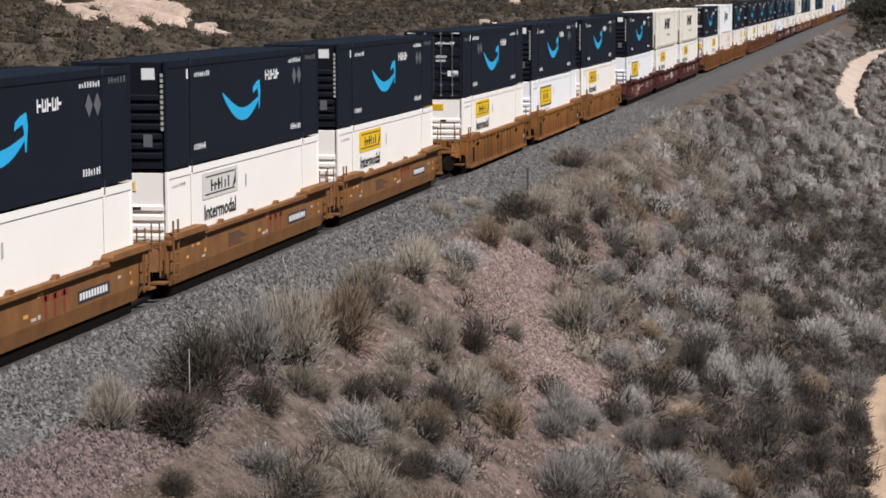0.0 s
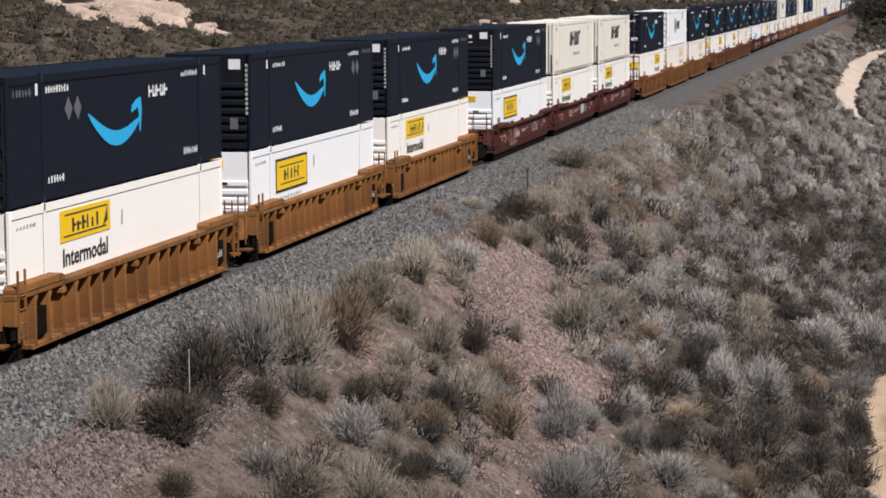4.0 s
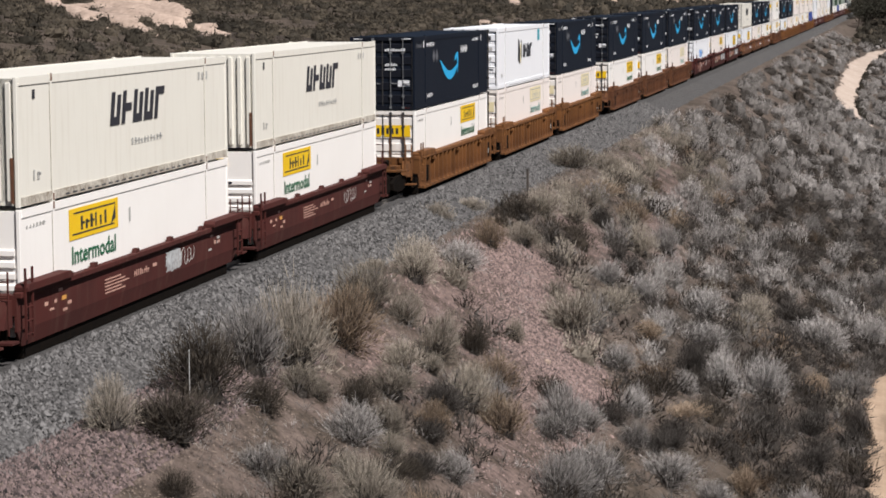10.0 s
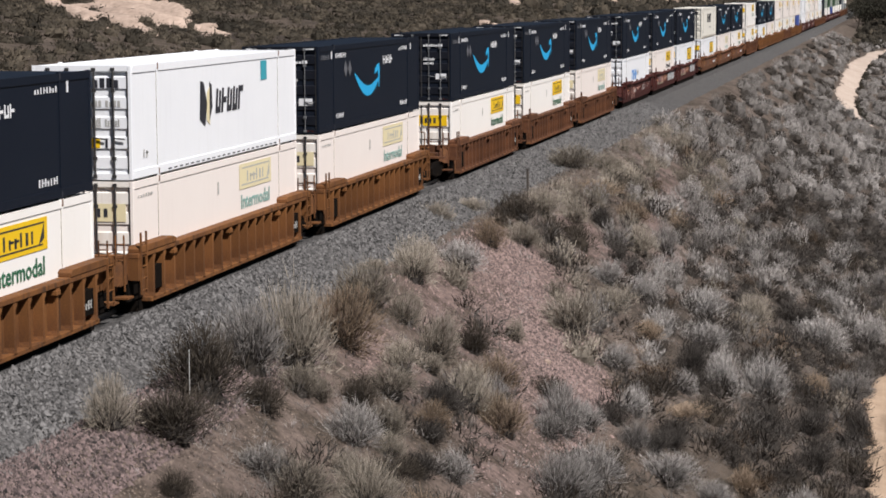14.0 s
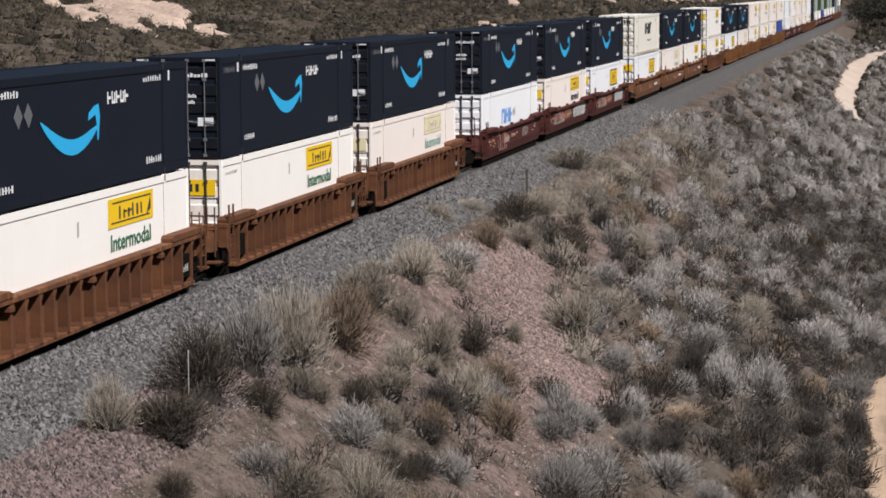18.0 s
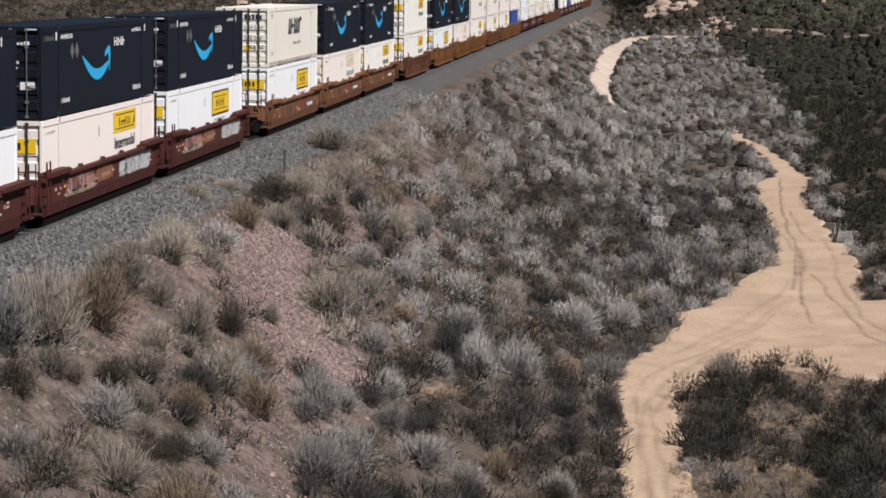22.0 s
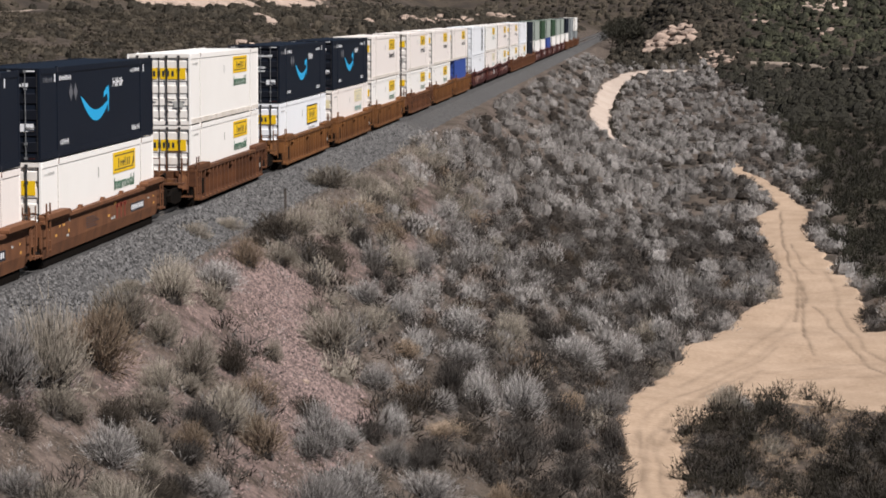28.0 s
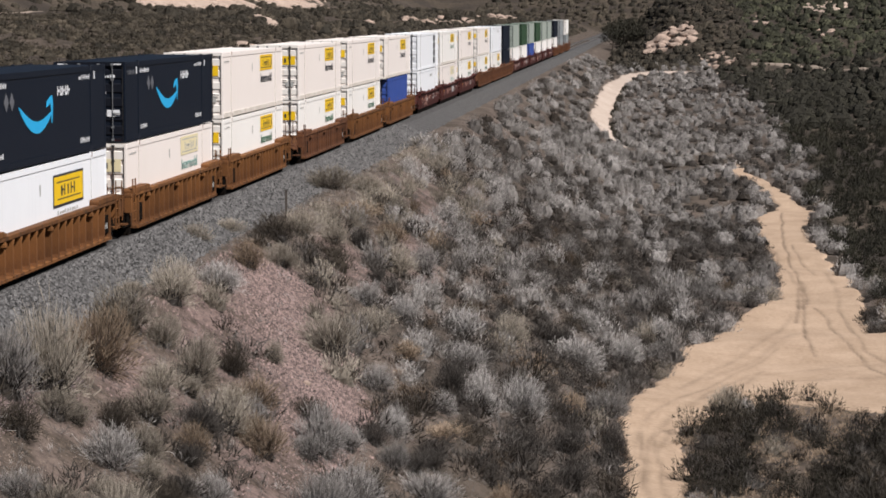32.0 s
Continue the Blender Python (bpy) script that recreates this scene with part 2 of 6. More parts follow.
def part(name, geo, mat, parent, label="", at=None, bevel=0.0):
    """One mesh object under a thing or a part; geo may be a mesh already made."""
    me = geo if isinstance(geo, bpy.types.Mesh) else geo.mesh(name, mat, bevel)
    ob = new(name, me)
    ob.parent = parent
    if at is not None:
        ob.matrix_basis = at
    if label:
        tagged(ob, label)
    return ob


def thing(name, label, category, group=""):
    return tagged(new(name), label, category, group)


# ---- terrain ----
def step(a, b, v):
    t = min(1.0, max(0.0, (v - a) / (b - a)))
    return t * t * (3 - 2 * t)


def table(v, rows):
    """Smooth interpolation in rows of (place, height)."""
    if v <= rows[0][0]:
        return rows[0][1]
    for (a, p), (b, q) in zip(rows, rows[1:]):
        if v <= b:
            t = (v - a) / (b - a)
            return p + (q - p) * t
    return rows[-1][1]


VALLEY = ((-60, -7.5), (60, -9.3), (135, -9.6), (200, -9.8), (300, -6.8), (420, -4.5), (520, -3.0), (800, -1.0))
LEFT = ((0, -0.75), (3, -0.6), (10, 2.2), (20, 4.4), (40, 6.3), (66, 7.7), (72, 7.75), (92, 16), (150, 30), (300, 55), (3000, 160))


# dirt roads: rows of (x, y, half width)
ROAD_LOW = ((21.5, 40, 1.3), (20.6, 66, 1.2), (20.3, 80, 1.15), (20.05, 89.5, 1.2), (19.95, 96.5, 1.15), (20.5, 102, 1.3), (22.1, 109, 1.7), (24.6, 118, 2.9),
            (28.0, 131, 3.6), (30.1, 145, 2.6), (30.2, 162, 1.9), (29.9, 181, 1.8), (29.9, 193, 1.8), (30.9, 202, 2.4), (32.0, 208.5, 2.1), (31.6, 213, 0.8), (30.9, 222, 0.9), (28.9, 240, 0.8), (27.5, 252, 0.4))
ROAD_RIGHT = ((25.2, 114.5, 4.2), (31, 118, 10.0), (36, 119, 11.5), (42, 123, 8.0), (60, 128, 3.0), (110, 132, 2.2))
ROAD_FORK = ((21.2, 98, 1.2), (23.2, 104, 2.2), (25.7, 107.5, 2.8), (28, 108, 4.6), (34, 107, 6.5), (60, 110, 8.0))
ROAD_HIGH = ((16.4, 261, 0.5), (15.2, 265, 0.8), (13.6, 273, 0.95), (12.7, 288, 1.0), (12.4, 310, 1.0), (12.15, 345, 1.1), (12.3, 390, 1.3), (14.0, 430, 1.3), (17.5, 451, 2.0),
             (22, 455, 2.2), (28, 450, 1.6), (36, 440, 1.2))


def road_edge(x, y):
    """Distance outside the nearest road edge (negative on the road)."""
    best = 99.0
    for road in (ROAD_LOW, ROAD_RIGHT, ROAD_FORK, ROAD_HIGH):
        for (ax, ay, aw), (bx, by, bw) in zip(road, road[1:]):
            if abs(y - (ay + by) / 2) > abs(by - ay) / 2 + 14 or abs(x - (ax + bx) / 2) > abs(bx - ax) / 2 + 14:
                continue
            dx, dy = bx - ax, by - ay
            t = min(1.0, max(0.0, ((x - ax) * dx + (y - ay) * dy) / (dx * dx + dy * dy)))
            d = math.hypot(x - ax - t * dx, y - ay - t * dy) - (aw + t * (bw - aw))
            best = min(best, d)
    return best


# bare stony places on the bank: rows of (x, y, half width)
BARE = (((5.0, 86.5, 1.1), (6.1, 84, 1.8), (8.3, 75.4, 1.9), (9.7, 72, 1.7), (10.2, 68, 0.9), (10.2, 61.5, 0.6), (10.8, 57.5, 0.8), (11.6, 50, 1.0)),
        ((4.8, 75, 0.9), (6.0, 71, 1.2), (6.9, 67, 1.0)), ((6.2, 63, 0.6), (7.0, 59.5, 0.6)), ((5.8, 55.5, 0.4), (6.4, 54, 0.6), (7.3, 50, 0.7)),
        ((5.5, 44, 1.2), (8.5, 36, 2.0)), ((6.9, 100, 0.8), (8.2, 94, 0.7)), ((6.8, 131, 1.0), (8.6, 121, 0.9)), ((8.2, 111, 0.5), (9.4, 104, 0.5)))


def bare_edge(x, y):
    """Distance outside the nearest bare place on the bank (negative within)."""
    best = 99.0
    if x > 13 or y > 140:
        return best
    for strip in BARE:
        for (ax, ay, aw), (bx, by, bw) in zip(strip, strip[1:]):
            dx, dy = bx - ax, by - ay
            t = min(1.0, max(0.0, ((x - ax) * dx + (y - ay) * dy) / (dx * dx + dy * dy)))
            best = min(best, math.hypot(x - ax - t * dx, y - ay - t * dy) - (aw + t * (bw - aw)))
    return best + 0.4 * rough_noise(x, y, 1.6, 7.3)


def fork_edge(x):
    """The far edge of the dark brush inside the fork of the road."""
    return table(x, ((20.9, 92.5), (22, 96), (24, 101), (25.4, 105), (26.9, 105), (27.8, 101.5), (34, 100), (60, 99))) + 2.2 * rough_noise(x, 0, 1.7, 3.2)


def rough_noise(x, y, size, seed=0.0):
    return noise.noise(Vector((x / size, y / size, seed)))


def scrub_edge(x, y):
    """How far x lies past the line where the grey sagebrush gives way to dark chaparral."""
    return x - table(y, ((132, 33), (200, 33.8), (245, 35.2), (320, 34.8), (360, 34.2), (407, 32.3), (443, 29.5))) + 2.0 * rough_noise(x, y, 7, 7.7)


def fork_gap(x, y):
    """How open the brush inside the fork is: sandy, grassy gaps from nought to one."""
    return step(0.08, 0.32, noise.noise(Vector((x / 2.6, y / 8.0, 2.3)))) * (1 - step(112, 116, y))


def far_wall(y):
    """The hillside that closes the valley beyond the bend of the track."""
    return table(y, ((985, -60), (1000, -0.8), (1150, 22), (1600, 60), (4500, 150)))


def height(x, y):
    """Ground height."""
    if x < 0:
        u = -x - 4.0
        lump = rough_noise(x, y, 24, 3.1) * 0.9 * step(4, 30, u) + rough_noise(x, y, 7, 5.2) * 0.35 * step(4, 15, u)
        return max(table(u, LEFT) + lump - 0.2 * step(1.2, 3, -x), far_wall(y))
    if x < 3.6:
        return max(-0.75, far_wall(y))
    floor = table(y, VALLEY)
    bank = -0.75 - 0.06 * min(x - 3.6, 1.4) - 0.64 * max(0.0, x - 5.0)
    k = 2.0
    z = max(bank, floor) + k * math.exp(-abs(bank - floor) / k) * 0.35 * step(4.5, 8, x)
    near = step(0.0, 3.0, road_edge(x, y)) if 10 < x < 112 and 35 < y < 460 else 1.0
    z += (rough_noise(x, y, 9, 1.7) * 0.45 + rough_noise(x, y, 3.1, 8.4) * 0.16 * near) * step(4.6, 9, x)
    # the far hill across the valley, with the knoll that the track passes behind
    back = y - (455 - 0.25 * min(x, 120) + 14 * rough_noise(x, y, 40, 2.2))
    hill = table(back, ((0, 0), (40, 3.0), (90, 9.0), (170, 14), (400, 20), (3000, 90))) * step(9, 34, x)
    knoll = 8.5 * math.exp(-((x - 22) / 9.0) ** 2 - ((y - 600) / 50) ** 2)
    side = table(x, ((46, 0), (80, 4), (160, 12), (400, 50), (3000, 140)))
    z += hill + knoll + side * step(60, 160, y)
    # the hill on which the camera stands
    z += 18.9 * math.exp(-((x - 25) / 14) ** 2 - ((y + 5) / 14) ** 2)
    return max(z, far_wall(y))


def spaced(rows):
    """Places from rows of (start, spacing), up to the last start."""
    out = []
    for (a, d), (b, _) in zip(rows, rows[1:]):
        n = max(1, round((b - a) / d))
        out += [a + (b - a) * k / n for k in range(n)]
    return out + [rows[-1][0]]


xs = spaced(((-3000, 300), (-600, 60), (-200, 14), (-80, 4), (-20, 1.6), (-4, 1.2), (3.4, 0.55), (24, 0.8), (50, 3), (90, 12), (220, 60), (600, 300), (3000, 1)))
ys = spaced(((-1500, 150), (-300, 30), (-40, 6), (20, 1.2), (150, 2.0), (300, 4), (500, 6), (720, 20), (1100, 90), (2000, 300), (4500, 1)))


def ground_material():
    """Grey-brown soil, reddish on the open bank, with fine stones and litter."""
    m = bpy.data.materials.new("dry_soil")
    m.use_nodes = True
    n, lk = m.node_tree.nodes, m.node_tree.links
    b = n["Principled BSDF"]
    b.inputs["Roughness"].default_value, b.inputs["Specular IOR Level"].default_value = 0.95, 0.2
    co = n.new("ShaderNodeTexCoord")

    def noise_node(scale, detail=5):
        nd = n.new("ShaderNodeTexNoise")
        nd.inputs["Scale"].default_value, nd.inputs["Detail"].default_value = scale, detail
        lk.new(co.outputs["Object"], nd.inputs["Vector"])
        return nd.outputs["Fac"]

    def ranged(v, a, z, lo=0.0, hi=1.0):
        r = n.new("ShaderNodeMapRange")
        for s, k in (("From Min", a), ("From Max", z), ("To Min", lo), ("To Max", hi)):
            r.inputs[s].default_value = k
        lk.new(v, r.inputs["Value"])
        return r.outputs[0]

    def mixed(f, a, c):
        x = n.new("ShaderNodeMix")
        x.data_type = "RGBA"
        lk.new(f, x.inputs["Factor"])
        for s, k in (("A", a), ("B", c)):
            if isinstance(k, tuple):
                x.inputs[s].default_value = (*k, 1)
            else:
                lk.new(k, x.inputs[s])
        return x.outputs["Result"]

    soil = mixed(ranged(noise_node(0.12), 0.35, 0.65), (0.15, 0.118, 0.099), (0.112, 0.089, 0.073))
    red = n.new("ShaderNodeAttribute")
    red.attribute_name = "red"
    soil = mixed(red.outputs["Fac"], soil, (0.17, 0.123, 0.11))
    dark = n.new("ShaderNodeAttribute")
    dark.attribute_name = "litter"
    grain = noise_node(5.0, 6)
    speck = n.new("ShaderNodeTexVoronoi")
    speck.inputs["Scale"].default_value = 11.0
    lk.new(co.outputs["Object"], speck.inputs["Vector"])
    soil = mixed(ranged(grain, 0.42, 0.68, 0, 0.65), soil, (0.04, 0.031, 0.027))
    soil = mixed(ranged(speck.outputs["Distance"], 0.0, 0.2, 0.22, 0.0), soil, (0.33, 0.26, 0.235))
    # litter colours set extra dark to paint the shade between shrubs
    duff_shade = mixed(ranged(grain, 0.38, 0.62), (0.06, 0.047, 0.034), (0.022, 0.018, 0.013))
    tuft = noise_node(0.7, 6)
    soil = mixed(ranged(tuft, 0.44, 0.6, 0, 0.7), soil, duff_shade)
    duff_shade = mixed(ranged(tuft, 0.42, 0.6), (0.07, 0.055, 0.04), duff_shade)
    duff_shade = mixed(ranged(noise_node(0.06, 7), 0.44, 0.58, 0, 0.75), duff_shade, (0.026, 0.021, 0.018))
    soil = mixed(ranged(dark.outputs["Fac"], 0.0, 1.0, 0.0, 0.94), soil, duff_shade)
    lk.new(soil, b.inputs["Base Color"])
    bp = n.new("ShaderNodeBump")
    bp.inputs["Strength"].default_value, bp.inputs["Distance"].default_value = 0.8, 0.12
    lk.new(grain, bp.inputs["Height"])
    lk.new(bp.outputs[0], b.inputs["Normal"])
    return m


def red_soil(x, y):
    """How reddish the soil is: the open bank beside the ballast."""
    return step(4.2, 5.4, x) * (1 - step(9, 15, x)) * max(0.15 + 0.7 * rough_noise(x, y, 8, 4.4), (1 - step(0.1, 1.6, bare_edge(x, y))) * step(50, 58, y)) * (1 - step(150, 260, y))


def litter_and_shade(x, y):
    """How much dark litter covers the soil: the scrub hill and the chaparral; among brush it also paints the shade
    between plants.
    """
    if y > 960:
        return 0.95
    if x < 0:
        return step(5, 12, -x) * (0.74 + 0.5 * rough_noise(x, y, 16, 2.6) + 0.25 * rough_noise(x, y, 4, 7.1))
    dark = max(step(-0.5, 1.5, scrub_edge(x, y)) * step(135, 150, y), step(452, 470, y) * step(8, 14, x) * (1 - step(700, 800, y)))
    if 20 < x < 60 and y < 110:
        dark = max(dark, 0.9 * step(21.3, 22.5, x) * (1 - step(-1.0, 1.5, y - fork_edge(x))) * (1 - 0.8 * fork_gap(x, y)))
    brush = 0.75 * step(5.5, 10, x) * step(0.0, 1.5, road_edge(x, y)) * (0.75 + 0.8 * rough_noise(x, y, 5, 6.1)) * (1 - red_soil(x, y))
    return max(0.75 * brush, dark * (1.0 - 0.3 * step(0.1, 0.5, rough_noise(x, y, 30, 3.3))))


def build_ground():
    v = [(x, y, height(x, y)) for y in ys for x in xs]
    nx = len(xs)
    f = [(j * nx + i, j * nx + i + 1, (j + 1) * nx + i + 1, (j + 1) * nx + i) for j in range(len(ys) - 1) for i in range(nx - 1)]
    me = bpy.data.meshes.new("ground")
    me.from_pydata(v, [], f)
    for nm, fn in (("red", red_soil), ("litter", litter_and_shade)):
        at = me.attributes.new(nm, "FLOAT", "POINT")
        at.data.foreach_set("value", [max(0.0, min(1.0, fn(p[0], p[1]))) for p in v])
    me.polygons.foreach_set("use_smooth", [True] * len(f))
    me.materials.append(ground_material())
    return tagged(new("ground", me), "dry reddish-brown valley ground between scrub-covered hills", "ground", kind="structure")


build_ground()


def build_ballast():
    """The ballast bed: a crowned bank with uneven foot along the whole track."""
    v, f = [], []
    yy = spaced(((-420, 6), (30, 0.8), (160, 1.6), (320, 6), (1200, 1)))
    prof = ((-4.0, -0.95), (-2.2, -0.24), (-1.0, -0.18), (1.0, -0.14), (1.5, -0.07), (2.2, -0.09), (2.75, -0.34), (3.2, -0.56), (3.75, -0.8), (4.5, -1.15))
    for y in yy:
        for x, z in prof:
            dx = 0.22 * rough_noise(y, x, 2.2, 9.1) * step(2.0, 3.5, abs(x))
            v.append((x + dx, y, z + 0.03 * rough_noise(x * 3, y, 0.9, 6.0)))
    n = len(prof)
    f = [(j * n + i, j * n + i + 1, (j + 1) * n + i + 1, (j + 1) * n + i) for j in range(len(yy) - 1) for i in range(n - 1)]
    g = Geo()
    g.v, g.f = v, f
    me = g.mesh("ballast", "ballast")
    return tagged(new("ballast", me), "grey crushed-stone ballast bed under the railway track", "ballast", kind="structure")


build_ballast()


def build_roads():
    """Sandy dirt roads: fine sheets that follow the ground, with wheel ruts pressed into them."""
    base = material("packed_sandy_dirt", (0.412, 0.306, 0.222), 0.95, second=(0.3, 0.216, 0.15), amount=1.0, scale=0.45, fine=5, bump=0.06, spec=0.2)
    pale = material("pale_dusty_dirt", (0.46, 0.382, 0.325), 0.95, second=(0.36, 0.29, 0.24), amount=1.0, scale=0.3, fine=3, bump=0.06, spec=0.2)
    n, lk = base.node_tree.nodes, base.node_tree.links
    at, mx = n.new("ShaderNodeAttribute"), n.new("ShaderNodeMix")
    at.attribute_name, mx.data_type = "rut", "RGBA"
    mx.inputs["B"].default_value = (0.12, 0.085, 0.058, 1)
    old = n["Principled BSDF"].inputs["Base Color"].links[0].from_socket
    lk.new(old, mx.inputs["A"])
    lk.new(at.outputs["Fac"], mx.inputs["Factor"])
    lk.new(mx.outputs["Result"], n["Principled BSDF"].inputs["Base Color"])

    # wheel marks: rows of (x, y), with depth and half width
    marks = (
        (((30.7, 207), (29.5, 181), (29.3, 168), (29.2, 154), (29.15, 148.5), (28.4, 134), (28.0, 125.5), (28.2, 120)), 0.85, 0.1),
        (((29.15, 152), (28.75, 146), (28.3, 138), (27.9, 133)), 0.8, 0.14), (((29.3, 152), (29.25, 146), (28.9, 141)), 0.8, 0.16),
        (((30.0, 178), (29.95, 170), (30.25, 164), (30.4, 156)), 0.6, 0.1), (((28.0, 184), (28.5, 169.5), (28.9, 151)), 0.45, 0.12),
        (((29.3, 139), (29.7, 134.5), (29.9, 125), (30.4, 120), (30.6, 115.7), (31.4, 113)), 0.7, 0.11), (((30.6, 138), (30.8, 130.5), (30.8, 121.5), (31.8, 117)), 0.55, 0.12),
        (((19.6, 94.5), (19.75, 87), (19.9, 82), (20.25, 76), (20.7, 68), (21.3, 56)), 0.6, 0.15), (((20.15, 93), (20.45, 85), (20.75, 78), (21.1, 70)), 0.45, 0.12),
        (((24.6, 113), (22.75, 107), (21.8, 101), (20.9, 96), (20.2, 91)), 0.35, 0.16),
        (((31.2, 160), (31.3, 148), (30.6, 138)), 0.35, 0.14),
        (((20.0, 76), (20.0, 81.5), (19.8, 87), (20.0, 93.4), (20.8, 97.8), (22.1, 102.8), (24.0, 109), (25.3, 114.7)), 0.4, 0.16),
        (((19.5, 78), (19.4, 84), (19.4, 93), (19.9, 98), (21.4, 103.6), (23.9, 113.2), (26.4, 121.6)), 0.34, 0.14),
        (((21.2, 107.3), (23.4, 115.7), (26.0, 125), (27.9, 135.6)), 0.3, 0.18), (((22.6, 111), (25.2, 118.5), (27.4, 127)), 0.28, 0.22),
        (((26.2, 111.5), (29, 113), (33, 113.5), (38, 113)), 0.3, 0.2), (((25.0, 113), (29, 117), (34, 118.5), (40, 118)), 0.25, 0.2))

    def rut(x, y):
        best = 0.0
        for line, deep, half in marks:
            for (ax, ay), (bx, by) in zip(line, line[1:]):
                if not min(ay, by) - 0.6 < y < max(ay, by) + 0.6 or not min(ax, bx) - 0.6 < x < max(ax, bx) + 0.6:
                    continue
                ux, uy = bx - ax, by - ay
                t = min(1.0, max(0.0, ((x - ax) * ux + (y - ay) * uy) / (ux * ux + uy * uy)))
                d = math.hypot(x - ax - t * ux + 0.12 * rough_noise(y, x, 3.0, 1.4), (y - ay - t * uy) * 0.5)
                best = max(best, deep * (0.75 + 0.6 * rough_noise(x, y, 2.2, 6.3)) * math.exp(-(d / half) ** 2))
        return min(1.0, best)

    for nm, x0, dx, y0, dy, rects, label in (
            ("dirt_road", 16.0, 0.13, 50.0, 0.28, ((17, 22, 50, 92), (17, 60, 92, 143), (24, 35.5, 143, 258)), "sandy dirt road with wheel ruts forking in the valley"),
            ("upper_dirt_road", 9.0, 0.25, 252.0, 0.8, ((9, 40, 252, 466),), "narrow sandy dirt road bending along the slope")):
        keep, v, f, r = {}, [], [], []
        inside = {}
        for xa, xb, ya, yb in rects:
            for j in range(int((ya - y0) / dy), int((yb - y0) / dy)):
                y = y0 + j * dy
                for i in range(int((xa - x0) / dx), int((xb - x0) / dx)):
                    x = x0 + i * dx
                    e = road_edge(x, y)
                    if e < 1.2:
                        inside[i, j] = e + 0.5 * rough_noise(x, y, 2.6, 4.0) + 0.14 * rough_noise(x, y, 0.5, 1.0)
        for (i, j), ok in inside.items():
            if ok > 0.4:
                continue
            q = []
            for a, b in ((i, j), (i + 1, j), (i + 1, j + 1), (i, j + 1)):
                if (a, b) not in keep:
                    x, y = x0 + a * dx, y0 + b * dy
                    k = rut(x, y) if nm == "dirt_road" else 0.0
                    e = inside.get((a, b), 0.5)
                    keep[a, b] = len(v)
                    # the sheet dips into the ground at its ragged edge
                    v.append((x, y, height(x, y) + 0.09 - 0.05 * k + 0.02 * rough_noise(x, y, 0.8, 2.0) - 0.9 * max(0.0, e)))
                    r.append(min(1.0, k))
                q.append(keep[a, b])
            f.append(tuple(q))
        me = bpy.data.meshes.new(nm)
        me.from_pydata(v, [], f)
        me.attributes.new("rut", "FLOAT", "POINT").data.foreach_set("value", r)
        me.polygons.foreach_set("use_smooth", [True] * len(f))
        me.materials.append(base if nm == "dirt_road" else pale)
        tagged(new(nm, me), label, "road", kind="structure")


build_roads()


# ---- the train ----
TRAVEL = [(0, 0), (1, 13.11), (2, 26.33), (3, 39.61), (3.5, 46.25), (5.5, 72.6), (6, 78.9), (6.5, 85.7), (7.5, 98.97), (9, 118.86),
          (10, 132.06), (11, 145.34), (12, 158.72), (13, 172.19), (14.5, 192.35), (16.5, 219.1), (18, 239.06), (19, 252.32), (20, 265.69),
          (21, 279.12), (22, 292.52), (23, 305.88), (24, 319.2), (25.5, 339.11), (27.5, 365.58), (28.5, 378.79), (29.5, 392.07), (30.5, 405.46),
          (31.2, 414.85), (32, 425.68)]
FLOOR_Z, STACK_Z, BOX_H = 0.35, 3.25, 2.86
LONG, SHORT = 16.154, 12.192
SIDE = 1.300
moving = []      # (thing, place at the start, height)


def decal(name, parent, mat, y0, y1, z0, z1, label="", proud=0.006):
    return part(name, Geo().box(SIDE, SIDE + proud, y0, y1, z0, z1), mat, parent, label)


def bars(name, parent, mat, y0, y1, z0, z1, n, seed, label="", x=None, proud=0.006):
    """A line of unreadable writing: n upright bars of uneven height and width."""
    r, g = random.Random(seed), Geo()
    w = (y1 - y0) / n
    x = SIDE if x is None else x
    for k in range(n):
        a = y0 + k * w
        hi = z1 - (z1 - z0) * r.choice((0, 0, 0.12, 0.3))
        g.box(x, x + proud, a + 0.08 * w, a + w * r.uniform(0.36, 0.58), z0, hi)
        if r.random() < 0.5:
            g.box(x, x + proud, a + 0.08 * w, a + w * 0.95, z0 + (z1 - z0) * 0.4, z0 + (z1 - z0) * 0.58)
    return tagged(part(name, g, mat, parent), label or "small unreadable stencilled writing", kind="stuff")


def smile(parent):
    """The curved arrow on the dark containers: a crescent and its arrowhead."""
    g = Geo()
    n, x0, x1 = 18, SIDE, SIDE + 0.006
    lo, hi = [], []
    for k in range(n + 1):
        t = k / n
        y, chord, bow = 5.15 + 3.85 * t, 1.80 - 0.26 * t, math.sin(math.pi * t)
        lo.append((y, chord - 0.71 * bow ** 0.85 - 0.02))
        hi.append((y, chord - 0.38 * bow ** 1.15 + 0.02))
    g.slab(lo + hi[::-1], x0, x1)
    head = [(8.3, 1.68), (8.36, 1.86), (8.72, 2.0), (9.04, 2.05), (9.12, 1.75), (9.0, 1.18), (8.93, 1.18), (8.88, 1.62), (8.8, 1.8), (8.56, 1.74)]
    part("arrow_head", Geo().slab(head[::-1], x0 + 0.001, x1 + 0.001), "cyan", parent)
    return part("smile_mark", g, "cyan", parent, "bright cyan curved arrow mark")


